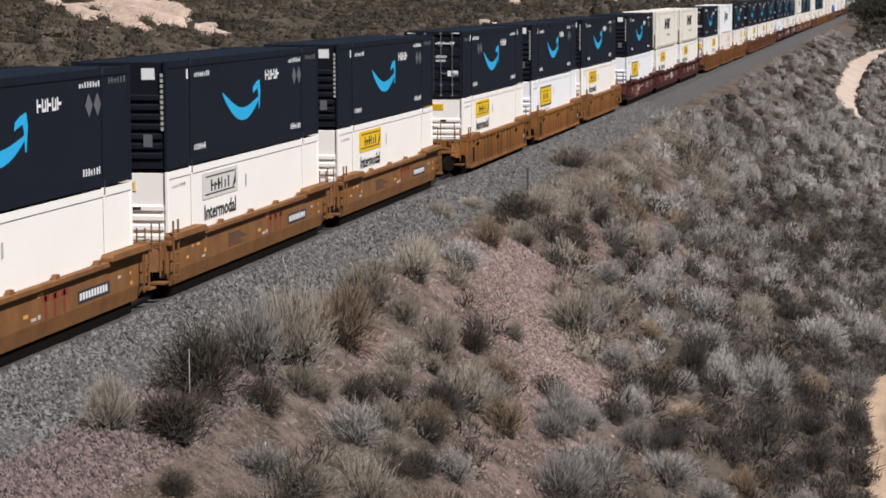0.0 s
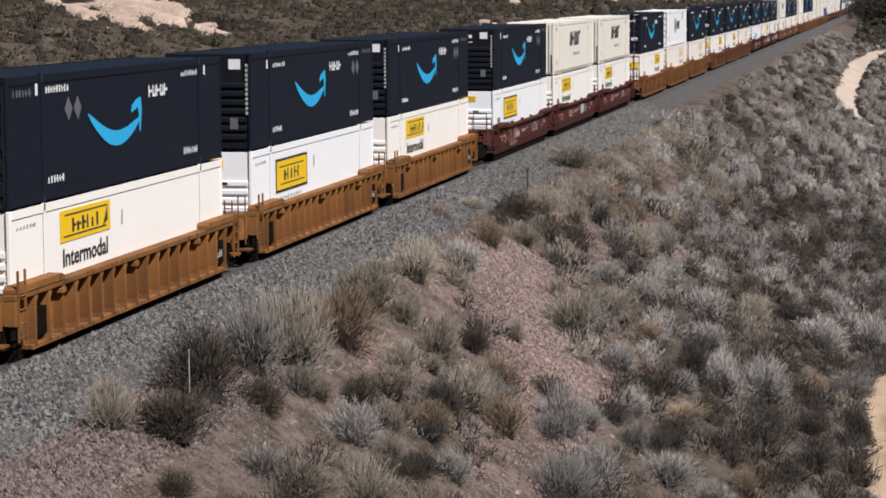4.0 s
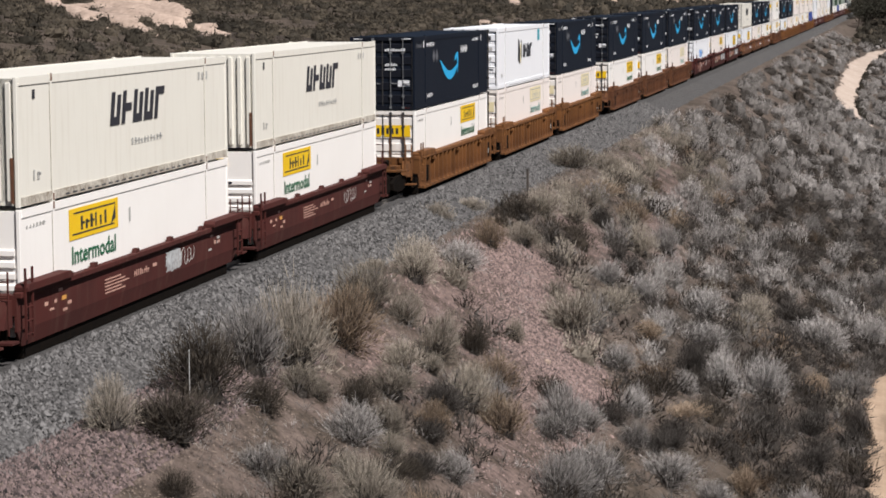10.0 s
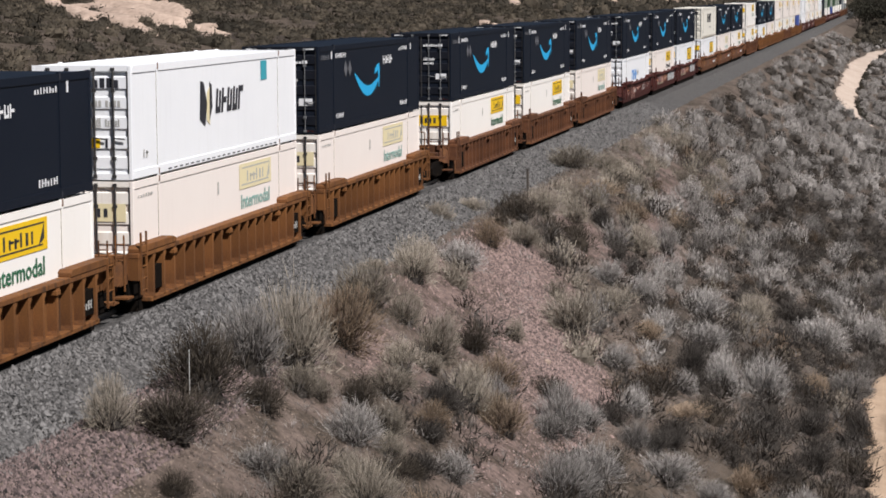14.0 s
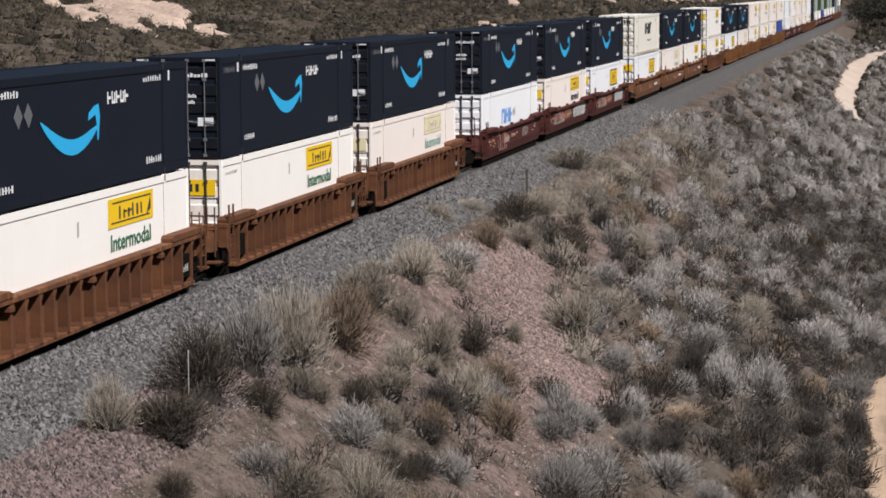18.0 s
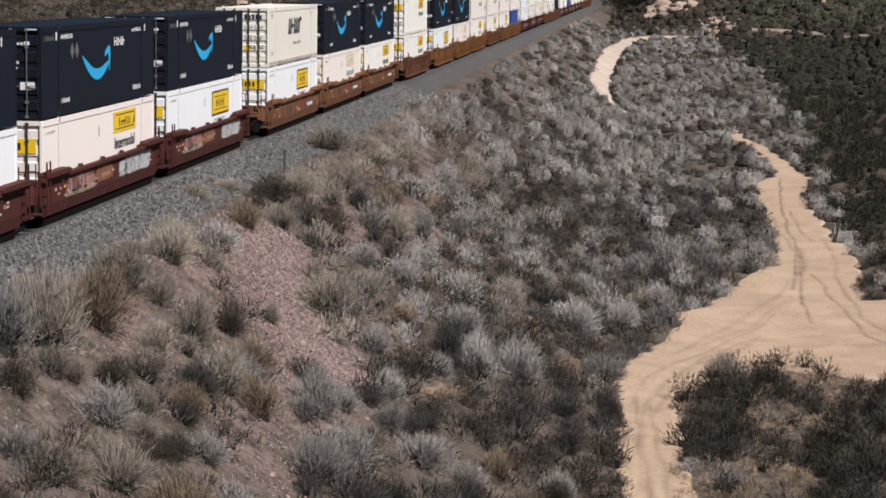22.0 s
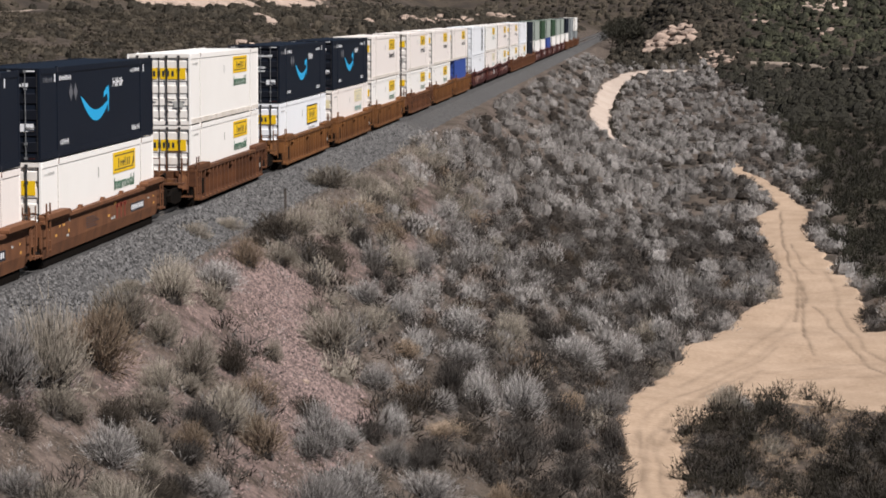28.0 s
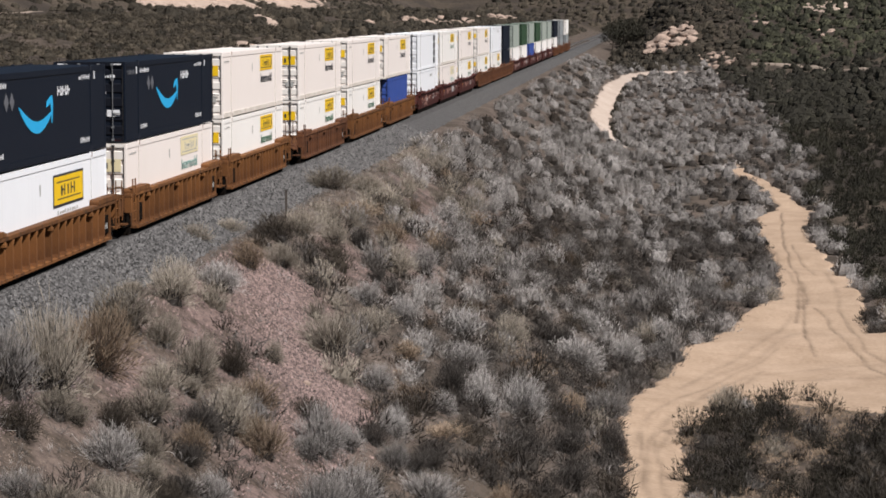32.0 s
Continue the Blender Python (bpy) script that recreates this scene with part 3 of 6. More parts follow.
def word(parent, mat, y0, y1, z0, z1, seed, slant=0.0, name="wordmark", label=""):
    """A brand word drawn as plain block shapes, one a letter."""
    r = random.Random(seed)
    n = 5
    w, t = (y1 - y0) / n, z1 - z0
    first = None
    for k in range(n):
        a, b, s = y0 + k * w, y0 + k * w + 0.82 * w, (0.3 if z1 - z0 > 0.5 else 0.22) * w
        kind = r.randrange(3)
        if kind == 0:
            o = [(a, z0), (a + s, z0), (a + s, z1 - 0.25 * t), (b, z1 - 0.25 * t), (b, z1), (a, z1)]
        elif kind == 1:
            o = [(a, z0), (b, z0), (b, z1 - 0.1 * t), (b - s, z1 - 0.1 * t), (b - s, z0 + 0.25 * t), (a + s, z0 + 0.25 * t), (a + s, z1), (a, z1)]
        else:
            o = [(a, z0), (a + s, z0), (a + s, z0 + 0.38 * t), (b, z0 + 0.38 * t), (b, z0 + 0.62 * t), (a + s, z0 + 0.62 * t), (a + s, z1), (a, z1)]
        g = Geo().slab([(y + slant * (z - z0), z) for y, z in o], SIDE, SIDE + 0.006)
        ob = part(name if first is None else "letter_shape", g, mat, parent if first is None else first, label if first is None else "")
        first = first or ob
    return first


_text = {}


def lettering(parent, text, mat, y0, z0, width, tall, label=""):
    """Readable words, in the built-in font, on the near side."""
    if (text, mat, width) not in _text:
        cu = bpy.data.curves.new("letters", "FONT")
        cu.body, cu.size, cu.extrude, cu.resolution_u, cu.offset = text, 1.0, 0.0, 2, 0.018
        ob = bpy.data.objects.new("letters", cu)
        scene.collection.objects.link(ob)
        me = bpy.data.meshes.new_from_object(ob.evaluated_get(bpy.context.evaluated_depsgraph_get()))
        bpy.data.objects.remove(ob)
        ax = [c.co.x for c in me.vertices]
        ay = [c.co.y for c in me.vertices]
        sx, sy = width / (max(ax) - min(ax)), tall / (max(ay) - min(ay))
        mx, my = min(ax), min(ay)
        for c in me.vertices:
            c.co = (0, (c.co.x - mx) * sx, (c.co.y - my) * sy)
        me.materials.append(M[mat])
        _text[text, mat, width] = me
    return part("lettering", _text[text, mat, width], mat, parent, label, Matrix.Translation((SIDE + 0.005, y0, z0)))


def yellow_label(parent, style, far, ink):
    """The haulier's panel: a yellow, bleached or black-edged square label with a scroll of dark bars, and the word under it."""
    y0 = 9.6 if far else 3.1
    y1 = y0 + 3.45
    if style == "square":
        y0 = 9.0 if far else 2.7
        y1 = y0 + 3.85
        p = decal("label_panel", parent, "mark_dark", y0, y1, 1.38, 2.42, "black-edged yellow label", 0.005)
        part("label_field", Geo().box(SIDE, SIDE + 0.009, y0 + 0.09, y1 - 0.09, 1.46, 2.34), "yellow", p)
        bars("label_writing", p, "mark_dark", y0 + 0.9, y1 - 0.9, 1.72, 2.08, 5, 7, x=SIDE, proud=0.012)
        part("scroll", Geo().box(SIDE, SIDE + 0.011, y0 + 0.4, y1 - 0.5, 2.14, 2.18).box(SIDE, SIDE + 0.011, y0 + 0.5, y1 - 0.4, 1.6, 1.64), "mark_dark", p)
        bars("small_writing", parent, "mark_faded", y0 + 0.5, y1 - 0.6, 1.14, 1.27, 9, 4)
        return
    field, dark = {"yellow": ("yellow", "mark_dark"), "pale": ("pale_yellow", "mark_faded"), "grey": ("mark_grey_panel", "mark_dark")}[style]
    p = decal("label_panel", parent, field, y0, y1, 1.85, 2.58, "bleached label panel" if style != "yellow" else "yellow label panel", 0.005)
    bars("label_writing", p, dark, y0 + 0.75, y1 - 0.7, 2.04, 2.36, 6, 3 + far, x=SIDE, proud=0.009)
    part("scroll", Geo().slab([(y0 + 0.2, 1.95), (y1 - 0.3, 1.95), (y1 - 0.3, 1.99), (y0 + 0.2, 1.99)], SIDE, SIDE + 0.008)
         .slab([(y0 + 0.3, 2.44), (y1 - 0.2, 2.44), (y1 - 0.2, 2.48), (y0 + 0.3, 2.48)], SIDE, SIDE + 0.008)
         .slab([(y1 - 0.55, 1.97), (y1 - 0.2, 2.1), (y1 - 0.2, 2.46)], SIDE, SIDE + 0.008), dark, p)
    lettering(parent, "Intermodal", ink, y0 + 0.15, 1.28, 3.1, 0.42)


_bars = {}


def _bar(h, metal):
    """A door's lock bar: a rod with cams and guides."""
    if (h, metal) not in _bars:
        g = Geo().rod((0, -0.005, 0.06), (0, -0.005, h - 0.05), 0.016 if metal == "zinc" else 0.03, 6)
        for z in (0.05, 0.5, 2.2, h - 0.13):
            g.box(-0.05, 0.05, -0.03, 0.03, z, z + 0.08)
        _bars[h, metal] = g.mesh("lock_bar", metal)
    return _bars[h, metal]


def container(paint, near_end, length=LONG, marks=(), label="", ribbed=False):
    """A domestic container as an Empty at its base, near end at y = 0, with shell, rails, posts, ends, doors and marks."""
    c = thing("shipping_container", label, "container", "containers on the train")
    door_paint = "navy_door" if paint == "navy" else "stained_white" if near_end == "door" and paint in ("white", "pinkish") else paint
    h, L = BOX_H, length
    # shell with shallow pressed panels on the sides
    g = Geo()
    g.box(-SIDE + 0.02, SIDE - 0.012, 0.06, L - 0.06, 0.14, h - 0.03)
    part("shell", g, paint, c)
    if ribbed:
        # pressed side sheet: one zigzag strip
        w, n = Geo(), int((L - 0.6) / 0.21)
        for k in range(n + 1):
            x = SIDE + (0.006 if k % 4 < 2 else -0.02)
            w.v += [(x, 0.3 + 0.21 * k, 0.2), (x, 0.3 + 0.21 * k, h - 0.2)]
        w.f = [(2 * k, 2 * k + 2, 2 * k + 3, 2 * k + 1) for k in range(n)]
        part("side_sheet", w, paint, c)
    low_paint = {"cream": "cream_grime", "white": "white_grime", "pinkish": "white_grime"}.get(paint, paint)
    rail = Geo().box(SIDE - 0.06, SIDE + 0.01, 0.12, L - 0.12, 0, 0.2).mesh("rail", low_paint)
    head = Geo().box(SIDE - 0.08, SIDE + 0.012, 0.12, L - 0.12, -0.09, 0.09).mesh("rail", paint)
    for sx in (0, -2 * SIDE + 0.052):
        part("bottom_rail", rail, low_paint, c, at=Matrix.Translation((sx, 0, 0.02)))
        part("top_rail", head, paint, c, at=Matrix.Translation((sx + (0.02 if sx else 0), 0, h - 0.1)))
    post = Geo().box(-0.09, 0.0, 0, 0.14, 0, h).mesh("corner_post", paint, 0.012)
    for sx in (SIDE + 0.004, -SIDE + 0.09):
        for sy in (0, L - 0.14):
            part("corner_post", post, paint, c, at=Matrix.Translation((sx, sy, 0)))
    if length == LONG:
        inner = Geo().box(-0.05, 0.012, 0, 0.11, 0, h).box(-0.05, 0.016, -0.03, 0.14, -0.02, 0.13).box(-0.05, 0.016, -0.03, 0.14, h - 0.12, h + 0.02)
        im = inner.mesh("lifting_post", paint)
        slot = Geo().box(0, 0.02, 0, 0.09, 0, 0.16).mesh("lifting_casting", "rust" if paint != "navy" else "mark_dark")
        seam = Geo().box(0, 0.008, -0.025, -0.002, 0.24, h - 0.22).box(0, 0.008, 0.112, 0.124, 0.24, h - 0.22).mesh("panel_seam", "seam")
        for sy in (2.05, L - 2.16):
            q = part("lifting_post", im, paint, c, at=Matrix.Translation((SIDE, sy, 0)))
            part("lifting_casting", slot, paint, q, at=Matrix.Translation((0, 0.01, 0.0)))
            part("lifting_casting", slot, paint, q, at=Matrix.Translation((0, 0.01, h - 0.15)))
            part("lifting_post", im, paint, c, at=Matrix.Translation((-SIDE - 0.004, sy, 0)))
            if low_paint != paint or paint == "cool_white":
                part("panel_seam", seam, "seam", c, "grimy seam beside the lifting post", Matrix.Translation((SIDE - 0.012, sy, 0)))
    # the end that faces forward, and the plain far end
    part("far_end_wall", Geo().box(-SIDE + 0.08, SIDE - 0.08, L - 0.05, L - 0.01, 0.05, h - 0.04), door_paint, c)
    if near_end == "door":
        for nm, z0, z1 in (("door_sill", 0, 0.16), ("door_header", h - 0.14, h)):
            part(nm, Geo().box(-SIDE + 0.09, SIDE - 0.09, 0.0, 0.1, z0, z1), door_paint, c)
        prof, nb = [(0.09, 0.18)], 5
        for k in range(nb):
            z, d = 0.24 + 0.5 * k, 0.5
            prof += [(0.085, z), (0.03, z + 0.05), (0.03, z + d - 0.17), (0.085, z + d - 0.12)]
        prof += [(0.05, h - 0.16), (0.09, h - 0.16)]
        prof.reverse()
        leaf = Geo().slab(prof, 0.02, 1.18).mesh("door", door_paint)
        seal = Geo().box(-0.022, 0.022, 0.02, 0.05, 0.17, h - 0.15).mesh("door_seal", "dark_bar")
        for px in (-1.2, 0.0, 1.2):
            part("door_seal", seal, "dark_bar", c, "black rubber door seal", pose(px, 0, 0))
        for side in (0, 1):
            d = part("door", leaf, door_paint, c, at=pose(0 if side else -1.2, 0, 0))
            for bx in (0.33, 0.83):
                metal = "zinc" if paint == "navy" else "dark_bar"
                bar = part("lock_bar", _bar(h, metal), metal, d, at=pose(bx, 0, 0))
                part("lock_handle", Geo().rod((0, -0.02, 1.05), (0.3, -0.03, 1.02), 0.018, 6), metal, bar)
    elif near_end == "corrugated":
        part("end_wall", Geo().box(-SIDE + 0.08, SIDE - 0.08, 0.06, 0.1, 0.05, h - 0.04), paint, c)
        rib = Geo().box(0, 0.12, 0.0, 0.07, 0.14, h - 0.12).mesh("end_rib", paint, 0.015)
        for k in range(9):
            part("end_rib", rib, paint, c, at=pose(-1.17 + 0.275 * k, 0, 0))
        part("rust_streak", Geo().box(1.12, 1.2, -0.012, 0.0, 0.1, 1.1), "rust", c, "rust run on the end wall")
        part("rust_streak", Geo().box(0.2, 0.26, -0.012, 0.0, 0.2, 0.9), "rust", c, "rust run on the end wall")
        for bx, z0, z1 in ((-1.13, 0.12, 0.42), (-0.6, 0.12, 0.3), (0.24, 0.95, 1.5), (0.52, 0.12, 0.5), (0.79, 0.12, 0.34)):
            part("rust_streak", Geo().slab([(-0.006, z0), (-0.006, z1), (-0.001, z1 + 0.12), (-0.001, z0)], bx, bx + 0.045), "cream_grime", c, "dirty rust-brown run on the end wall")
    else:
        part("end_wall", Geo().box(-SIDE + 0.08, SIDE - 0.08, 0.05, 0.1, 0.05, h - 0.04), door_paint, c)
        rib = Geo().slab([(0.0, 0.02), (0.06, 0.0), (0.06, 0.17), (0.0, 0.13)], -SIDE + 0.14, SIDE - 0.14).mesh("end_rib", door_paint)
        for k in range(7):
            part("end_rib", rib, door_paint, c, at=pose(0, 0, 0.3 + 0.255 * k))
    for fn in marks:
        fn(c)
    # where a door or front shows its own writing
    return c


M["yellow_ink"] = material("dark_yellow_ink_film", (0.42, 0.25, 0.015), 0.5, second=(0.7, 0.45, 0.02), amount=1.0, scale=9)
M["mark_grey_panel"] = material("bleached_grey_label_film", (0.6, 0.59, 0.57), 0.55, second=(0.52, 0.5, 0.48), scale=2)


def navy_marks(near_end):
    def go(c):
        smile(c)
        g = word(c, "mark_white", 9.7, 11.3, 2.0, 2.3, 5, name="wordmark", label="white block wordmark")
        bars("unit_writing", c, "mark_white", 12.45, 13.95, 2.43, 2.57, 8, 11)
        bars("small_writing", c, "mark_white", 2.4, 3.5, 0.38, 0.54, 6, 13)
        bars("small_writing", c, "mark_white", 12.6, 13.9, 0.34, 0.52, 7, 14)
        if near_end == "door":
            bars("unit_writing", c, "mark_grey", 0.35, 1.5, 2.4, 2.56, 6, 15)
            bars("unit_writing", c, "mark_white", 2.35, 3.9, 2.42, 2.58, 9, 16)
            decal("height_mark", c, "mark_white", 1.72, 1.86, 2.4, 2.66)
            decal("height_mark", c, "mark_white", 14.5, 14.62, 2.4, 2.66)
            ys_ = (3.82, 4.43)
            # door writing and hazard diamonds
            for k, (zz, ww) in enumerate(((2.3, 0.85), (1.72, 0.5), (1.55, 0.45))):
                r = random.Random(20 + k)
                w_ = Geo()
                for j in range(8):
                    w_.box(0.1 + ww * j / 8, 0.1 + ww * (j + 0.7) / 8, 0.012, 0.02, zz, zz + 0.11 * r.choice((0.7, 1)))
                tagged(part("door_writing", w_, "mark_white", c), "small marks", kind="stuff")
            part("door_plate", Geo().box(0.62, 1.08, 0.01, 0.018, 0.92, 1.16), "mark_white", c, "white plate on the door")
            for cx in (-1.0, -0.55):
                dm = Geo()
                dm.v = [(cx - 0.22, 0.012, 1.85), (cx, 0.012, 1.63), (cx + 0.22, 0.012, 1.85), (cx, 0.012, 2.07)]
                dm.f = [(0, 1, 2, 3)]
                part("door_diamond", dm, "mark_grey", c, "grey diamond placard")
            part("reflector", Geo().box(-1.12, -0.85, 0.0, 0.01, 0.06, 0.1), "red_mark", c)
            part("reflector", Geo().box(0.85, 1.12, 0.0, 0.01, 0.06, 0.1), "red_mark", c)
            part("top_mark", Geo().box(-1.15, -0.8, -0.004, 0.006, h_top - 0.1, h_top - 0.06), "mark_white", c)
            part("top_mark", Geo().box(0.8, 1.15, -0.004, 0.006, h_top - 0.1, h_top - 0.06), "mark_white", c)
        else:
            decal("height_mark", c, "mark_white", 1.77, 1.9, 2.34, 2.6)
            bars("unit_writing", c, "mark_white", 2.5, 3.95, 2.36, 2.5, 8, 17)
            bars("unit_writing", c, "mark_grey", 14.5, 15.85, 2.46, 2.62, 6, 18)
            ys_ = (13.1, 13.7)
            w_ = Geo()
            r = random.Random(31)
            for j in range(6):
                w_.box(-0.85 + 0.19 * j, -0.85 + 0.19 * j + 0.15, 0.034, 0.042, 2.42, 2.56 + 0.04 * r.random())
            for j in range(7):
                w_.box(-0.4 + 0.1 * j, -0.4 + 0.1 * j + 0.06, 0.034, 0.042, 2.2, 2.25)
            tagged(part("end_wordmark", w_, "mark_white", c, "white block wordmark on the end wall"), kind="stuff")
            tagged(part("end_badge", Geo().box(0.62, 0.98, 0.032, 0.042, 2.38, 2.68), "mark_white", c, "white square badge"), kind="stuff")
            for cx in (-0.95, -0.42):
                dm = Geo()
                dm.v = [(cx - 0.24, -0.004, 1.82), (cx, -0.004, 1.58), (cx + 0.24, -0.004, 1.82), (cx, -0.004, 2.06)]
                dm.f = [(0, 1, 2, 3)]
                part("end_diamond", dm, "mark_grey", c, "grey diamond placard")
            bars_v = Geo()
            for j in range(11):
                bars_v.box(1.14, 1.21, -0.006, 0.01, 1.05 + 0.14 * j, 1.05 + 0.14 * j + 0.09)
            tagged(part("side_code", bars_v, "mark_faded", c), "small marks", kind="stuff")
            part("end_plate", Geo().box(0.66, 0.9, -0.01, 0.01, 0.62, 0.95), "mark_grey", c)
        for y_ in ys_:
            d = Geo()
            d.slab([(y_ - 0.26, 2.0), (y_, 1.72), (y_ + 0.26, 2.0), (y_, 2.28)], SIDE, SIDE + 0.006)
            part("diamond_placard", d, "mark_grey", c, "grey diamond placard")
    return go


h_top = BOX_H


def haul_marks(style, near_end, ink, writing=True):
    def go(c):
        yellow_label(c, style, near_end == "door", ink)
        bars("unit_writing", c, "mark_faded", 0.4, 1.6, 2.42, 2.5, 6, 41)
        decal("height_mark", c, "mark_faded", 7.4, 7.5, 1.9, 2.25)
        field = "pale_yellow" if style in ("pale", "grey") else "yellow"
        if near_end == "door":
            part("door_label", Geo().box(-1.1, -0.06, 0.012, 0.02, 1.85, 2.3), field, c, "yellow label band on a door")
            part("door_label", Geo().box(0.06, 1.1, 0.012, 0.02, 1.85, 2.3), field, c, "yellow label band on a door")
            w_ = Geo()
            for j in range(7):
                w_.box(-0.62 + 0.19 * j, -0.62 + 0.19 * j + 0.1, 0.006, 0.016, 1.96, 2.18)
            tagged(part("door_writing", w_, "mark_dark", c), "small marks", kind="stuff")
            part("door_plate", Geo().box(-1.05, -0.55, 0.01, 0.02, 0.9, 1.3), "mark_faded", c)
            part("door_plate", Geo().box(0.6, 1.0, 0.01, 0.02, 0.7, 0.95), "mark_faded", c)
        else:
            e = part("end_label", Geo().box(-0.42, 0.42, 0.03, 0.042, 2.36, 2.62), field, c, "small yellow label on the end wall")
            part("label_field", Geo().box(-0.36, 0.36, 0.026, 0.03, 2.41, 2.57), "yellow_ink" if style != "pale" else "mark_faded", e)
            tagged(part("end_badge", Geo().box(0.3, 0.55, -0.008, 0.01, 1.86, 1.94).box(-0.3, 0.0, -0.008, 0.01, 1.6, 1.66), "mark_dark", c), "small marks", kind="stuff")
    return go


def cream_marks(c):
    word(c, "mark_dark", 6.1, 10.4, 1.45, 2.26, 9, 0.25, "wordmark", "large dark slanted block wordmark")
    bars("small_writing", c, "mark_faded", 7.7, 10.2, 0.9, 1.06, 10, 51)
    bars("small_writing", c, "mark_faded", 0.9, 1.4, 0.55, 0.8, 2, 52)
    bars("unit_writing", c, "mark_faded", 13.4, 14.4, 2.3, 2.5, 3, 53)
    decal("height_mark", c, "mark_dark", 0.95, 1.1, 2.35, 2.55)
    g = Geo()
    for k in range(22):
        g.box(SIDE, SIDE + 0.014, 2.9 + 0.5 * k, 3.16 + 0.5 * k, 0.055, 0.095)
    tagged(part("slot_strip", g, "mark_dark", c), "small marks", kind="stuff")


def door_stickers(c):
    """Faded writing and stickers on the leaf of a door."""
    for ink, x0, wide, n, z0, tall in (("mark_dark", 0.12, 0.9, 5, 2.31, 0.24), ("mark_faded", 0.12, 0.42, 4, 1.83, 0.16), ("mark_faded", 0.62, 0.42, 4, 1.83, 0.16),
                                       ("mark_faded", 0.14, 0.36, 7, 1.31, 0.24), ("mark_faded", 0.6, 0.4, 6, 1.34, 0.18)):
        g = Geo()
        for j in range(n):
            g.box(x0 + wide * j / n, x0 + wide * (j + 0.68) / n, 0.02, 0.029, z0, z0 + tall * (0.8 if j % 3 == 1 else 1))
        tagged(part("door_writing", g, ink, c), "small marks", kind="stuff")
    part("door_sticker", Geo().box(0.12, 0.46, 0.02, 0.029, 0.8, 1.05), "yellow", c, "yellow sticker on the door")
    part("door_sticker", Geo().box(0.6, 0.66, 0.02, 0.029, 0.81, 1.04), "mark_dark", c, "dark corner sticker on the door")


def white_marks(c):
    door_stickers(c)
    word(c, "mark_dark", 7.3, 10.1, 1.3, 1.98, 9, 0.2, "wordmark", "dark slanted block wordmark")
    g = Geo()
    g.slab([(5.8, 1.2), (6.3, 1.0), (6.5, 1.6), (6.2, 2.2), (5.9, 2.25)], SIDE, SIDE + 0.006)
    g.slab([(6.7, 1.1), (7.0, 1.5), (6.95, 2.1), (6.75, 2.2)], SIDE, SIDE + 0.006)
    part("emblem", g, "mark_dark", c, "dark shield-like emblem")
    part("emblem_field", Geo().slab([(6.45, 1.15), (6.75, 1.0), (6.8, 2.1), (6.5, 1.9)], SIDE, SIDE + 0.005), "pale_yellow", c)
    decal("side_tag", c, "teal_mark", 12.05, 12.7, 2.05, 2.62, "teal square tag")
    bars("small_writing", c, "mark_faded", 0.9, 1.3, 0.5, 0.75, 2, 52)
    g = Geo()
    for k in range(22):
        g.box(SIDE, SIDE + 0.014, 2.9 + 0.5 * k, 3.16 + 0.5 * k, 0.055, 0.095)
    tagged(part("slot_strip", g, "mark_dark", c), "small marks", kind="stuff")


def blue_word(c):
    word(c, "blue_mark", 5.2, 8.2, 1.25, 1.95, 21, 0.1, "wordmark", "faded blue block wordmark")
    bars("small_writing", c, "mark_faded", 8.4, 9.2, 1.5, 1.9, 3, 61)


def stripe(c):
    for k in range(4):
        decal("panel_mark", c, "mark_dark", 12.2, 13.6, 0.35 + 0.6 * k, 0.85 + 0.6 * k, "dark square panel")


def small_mark(c):
    bars("unit_writing", c, "mark_faded", 9.5, 11.3, 2.2, 2.45, 5, 71)


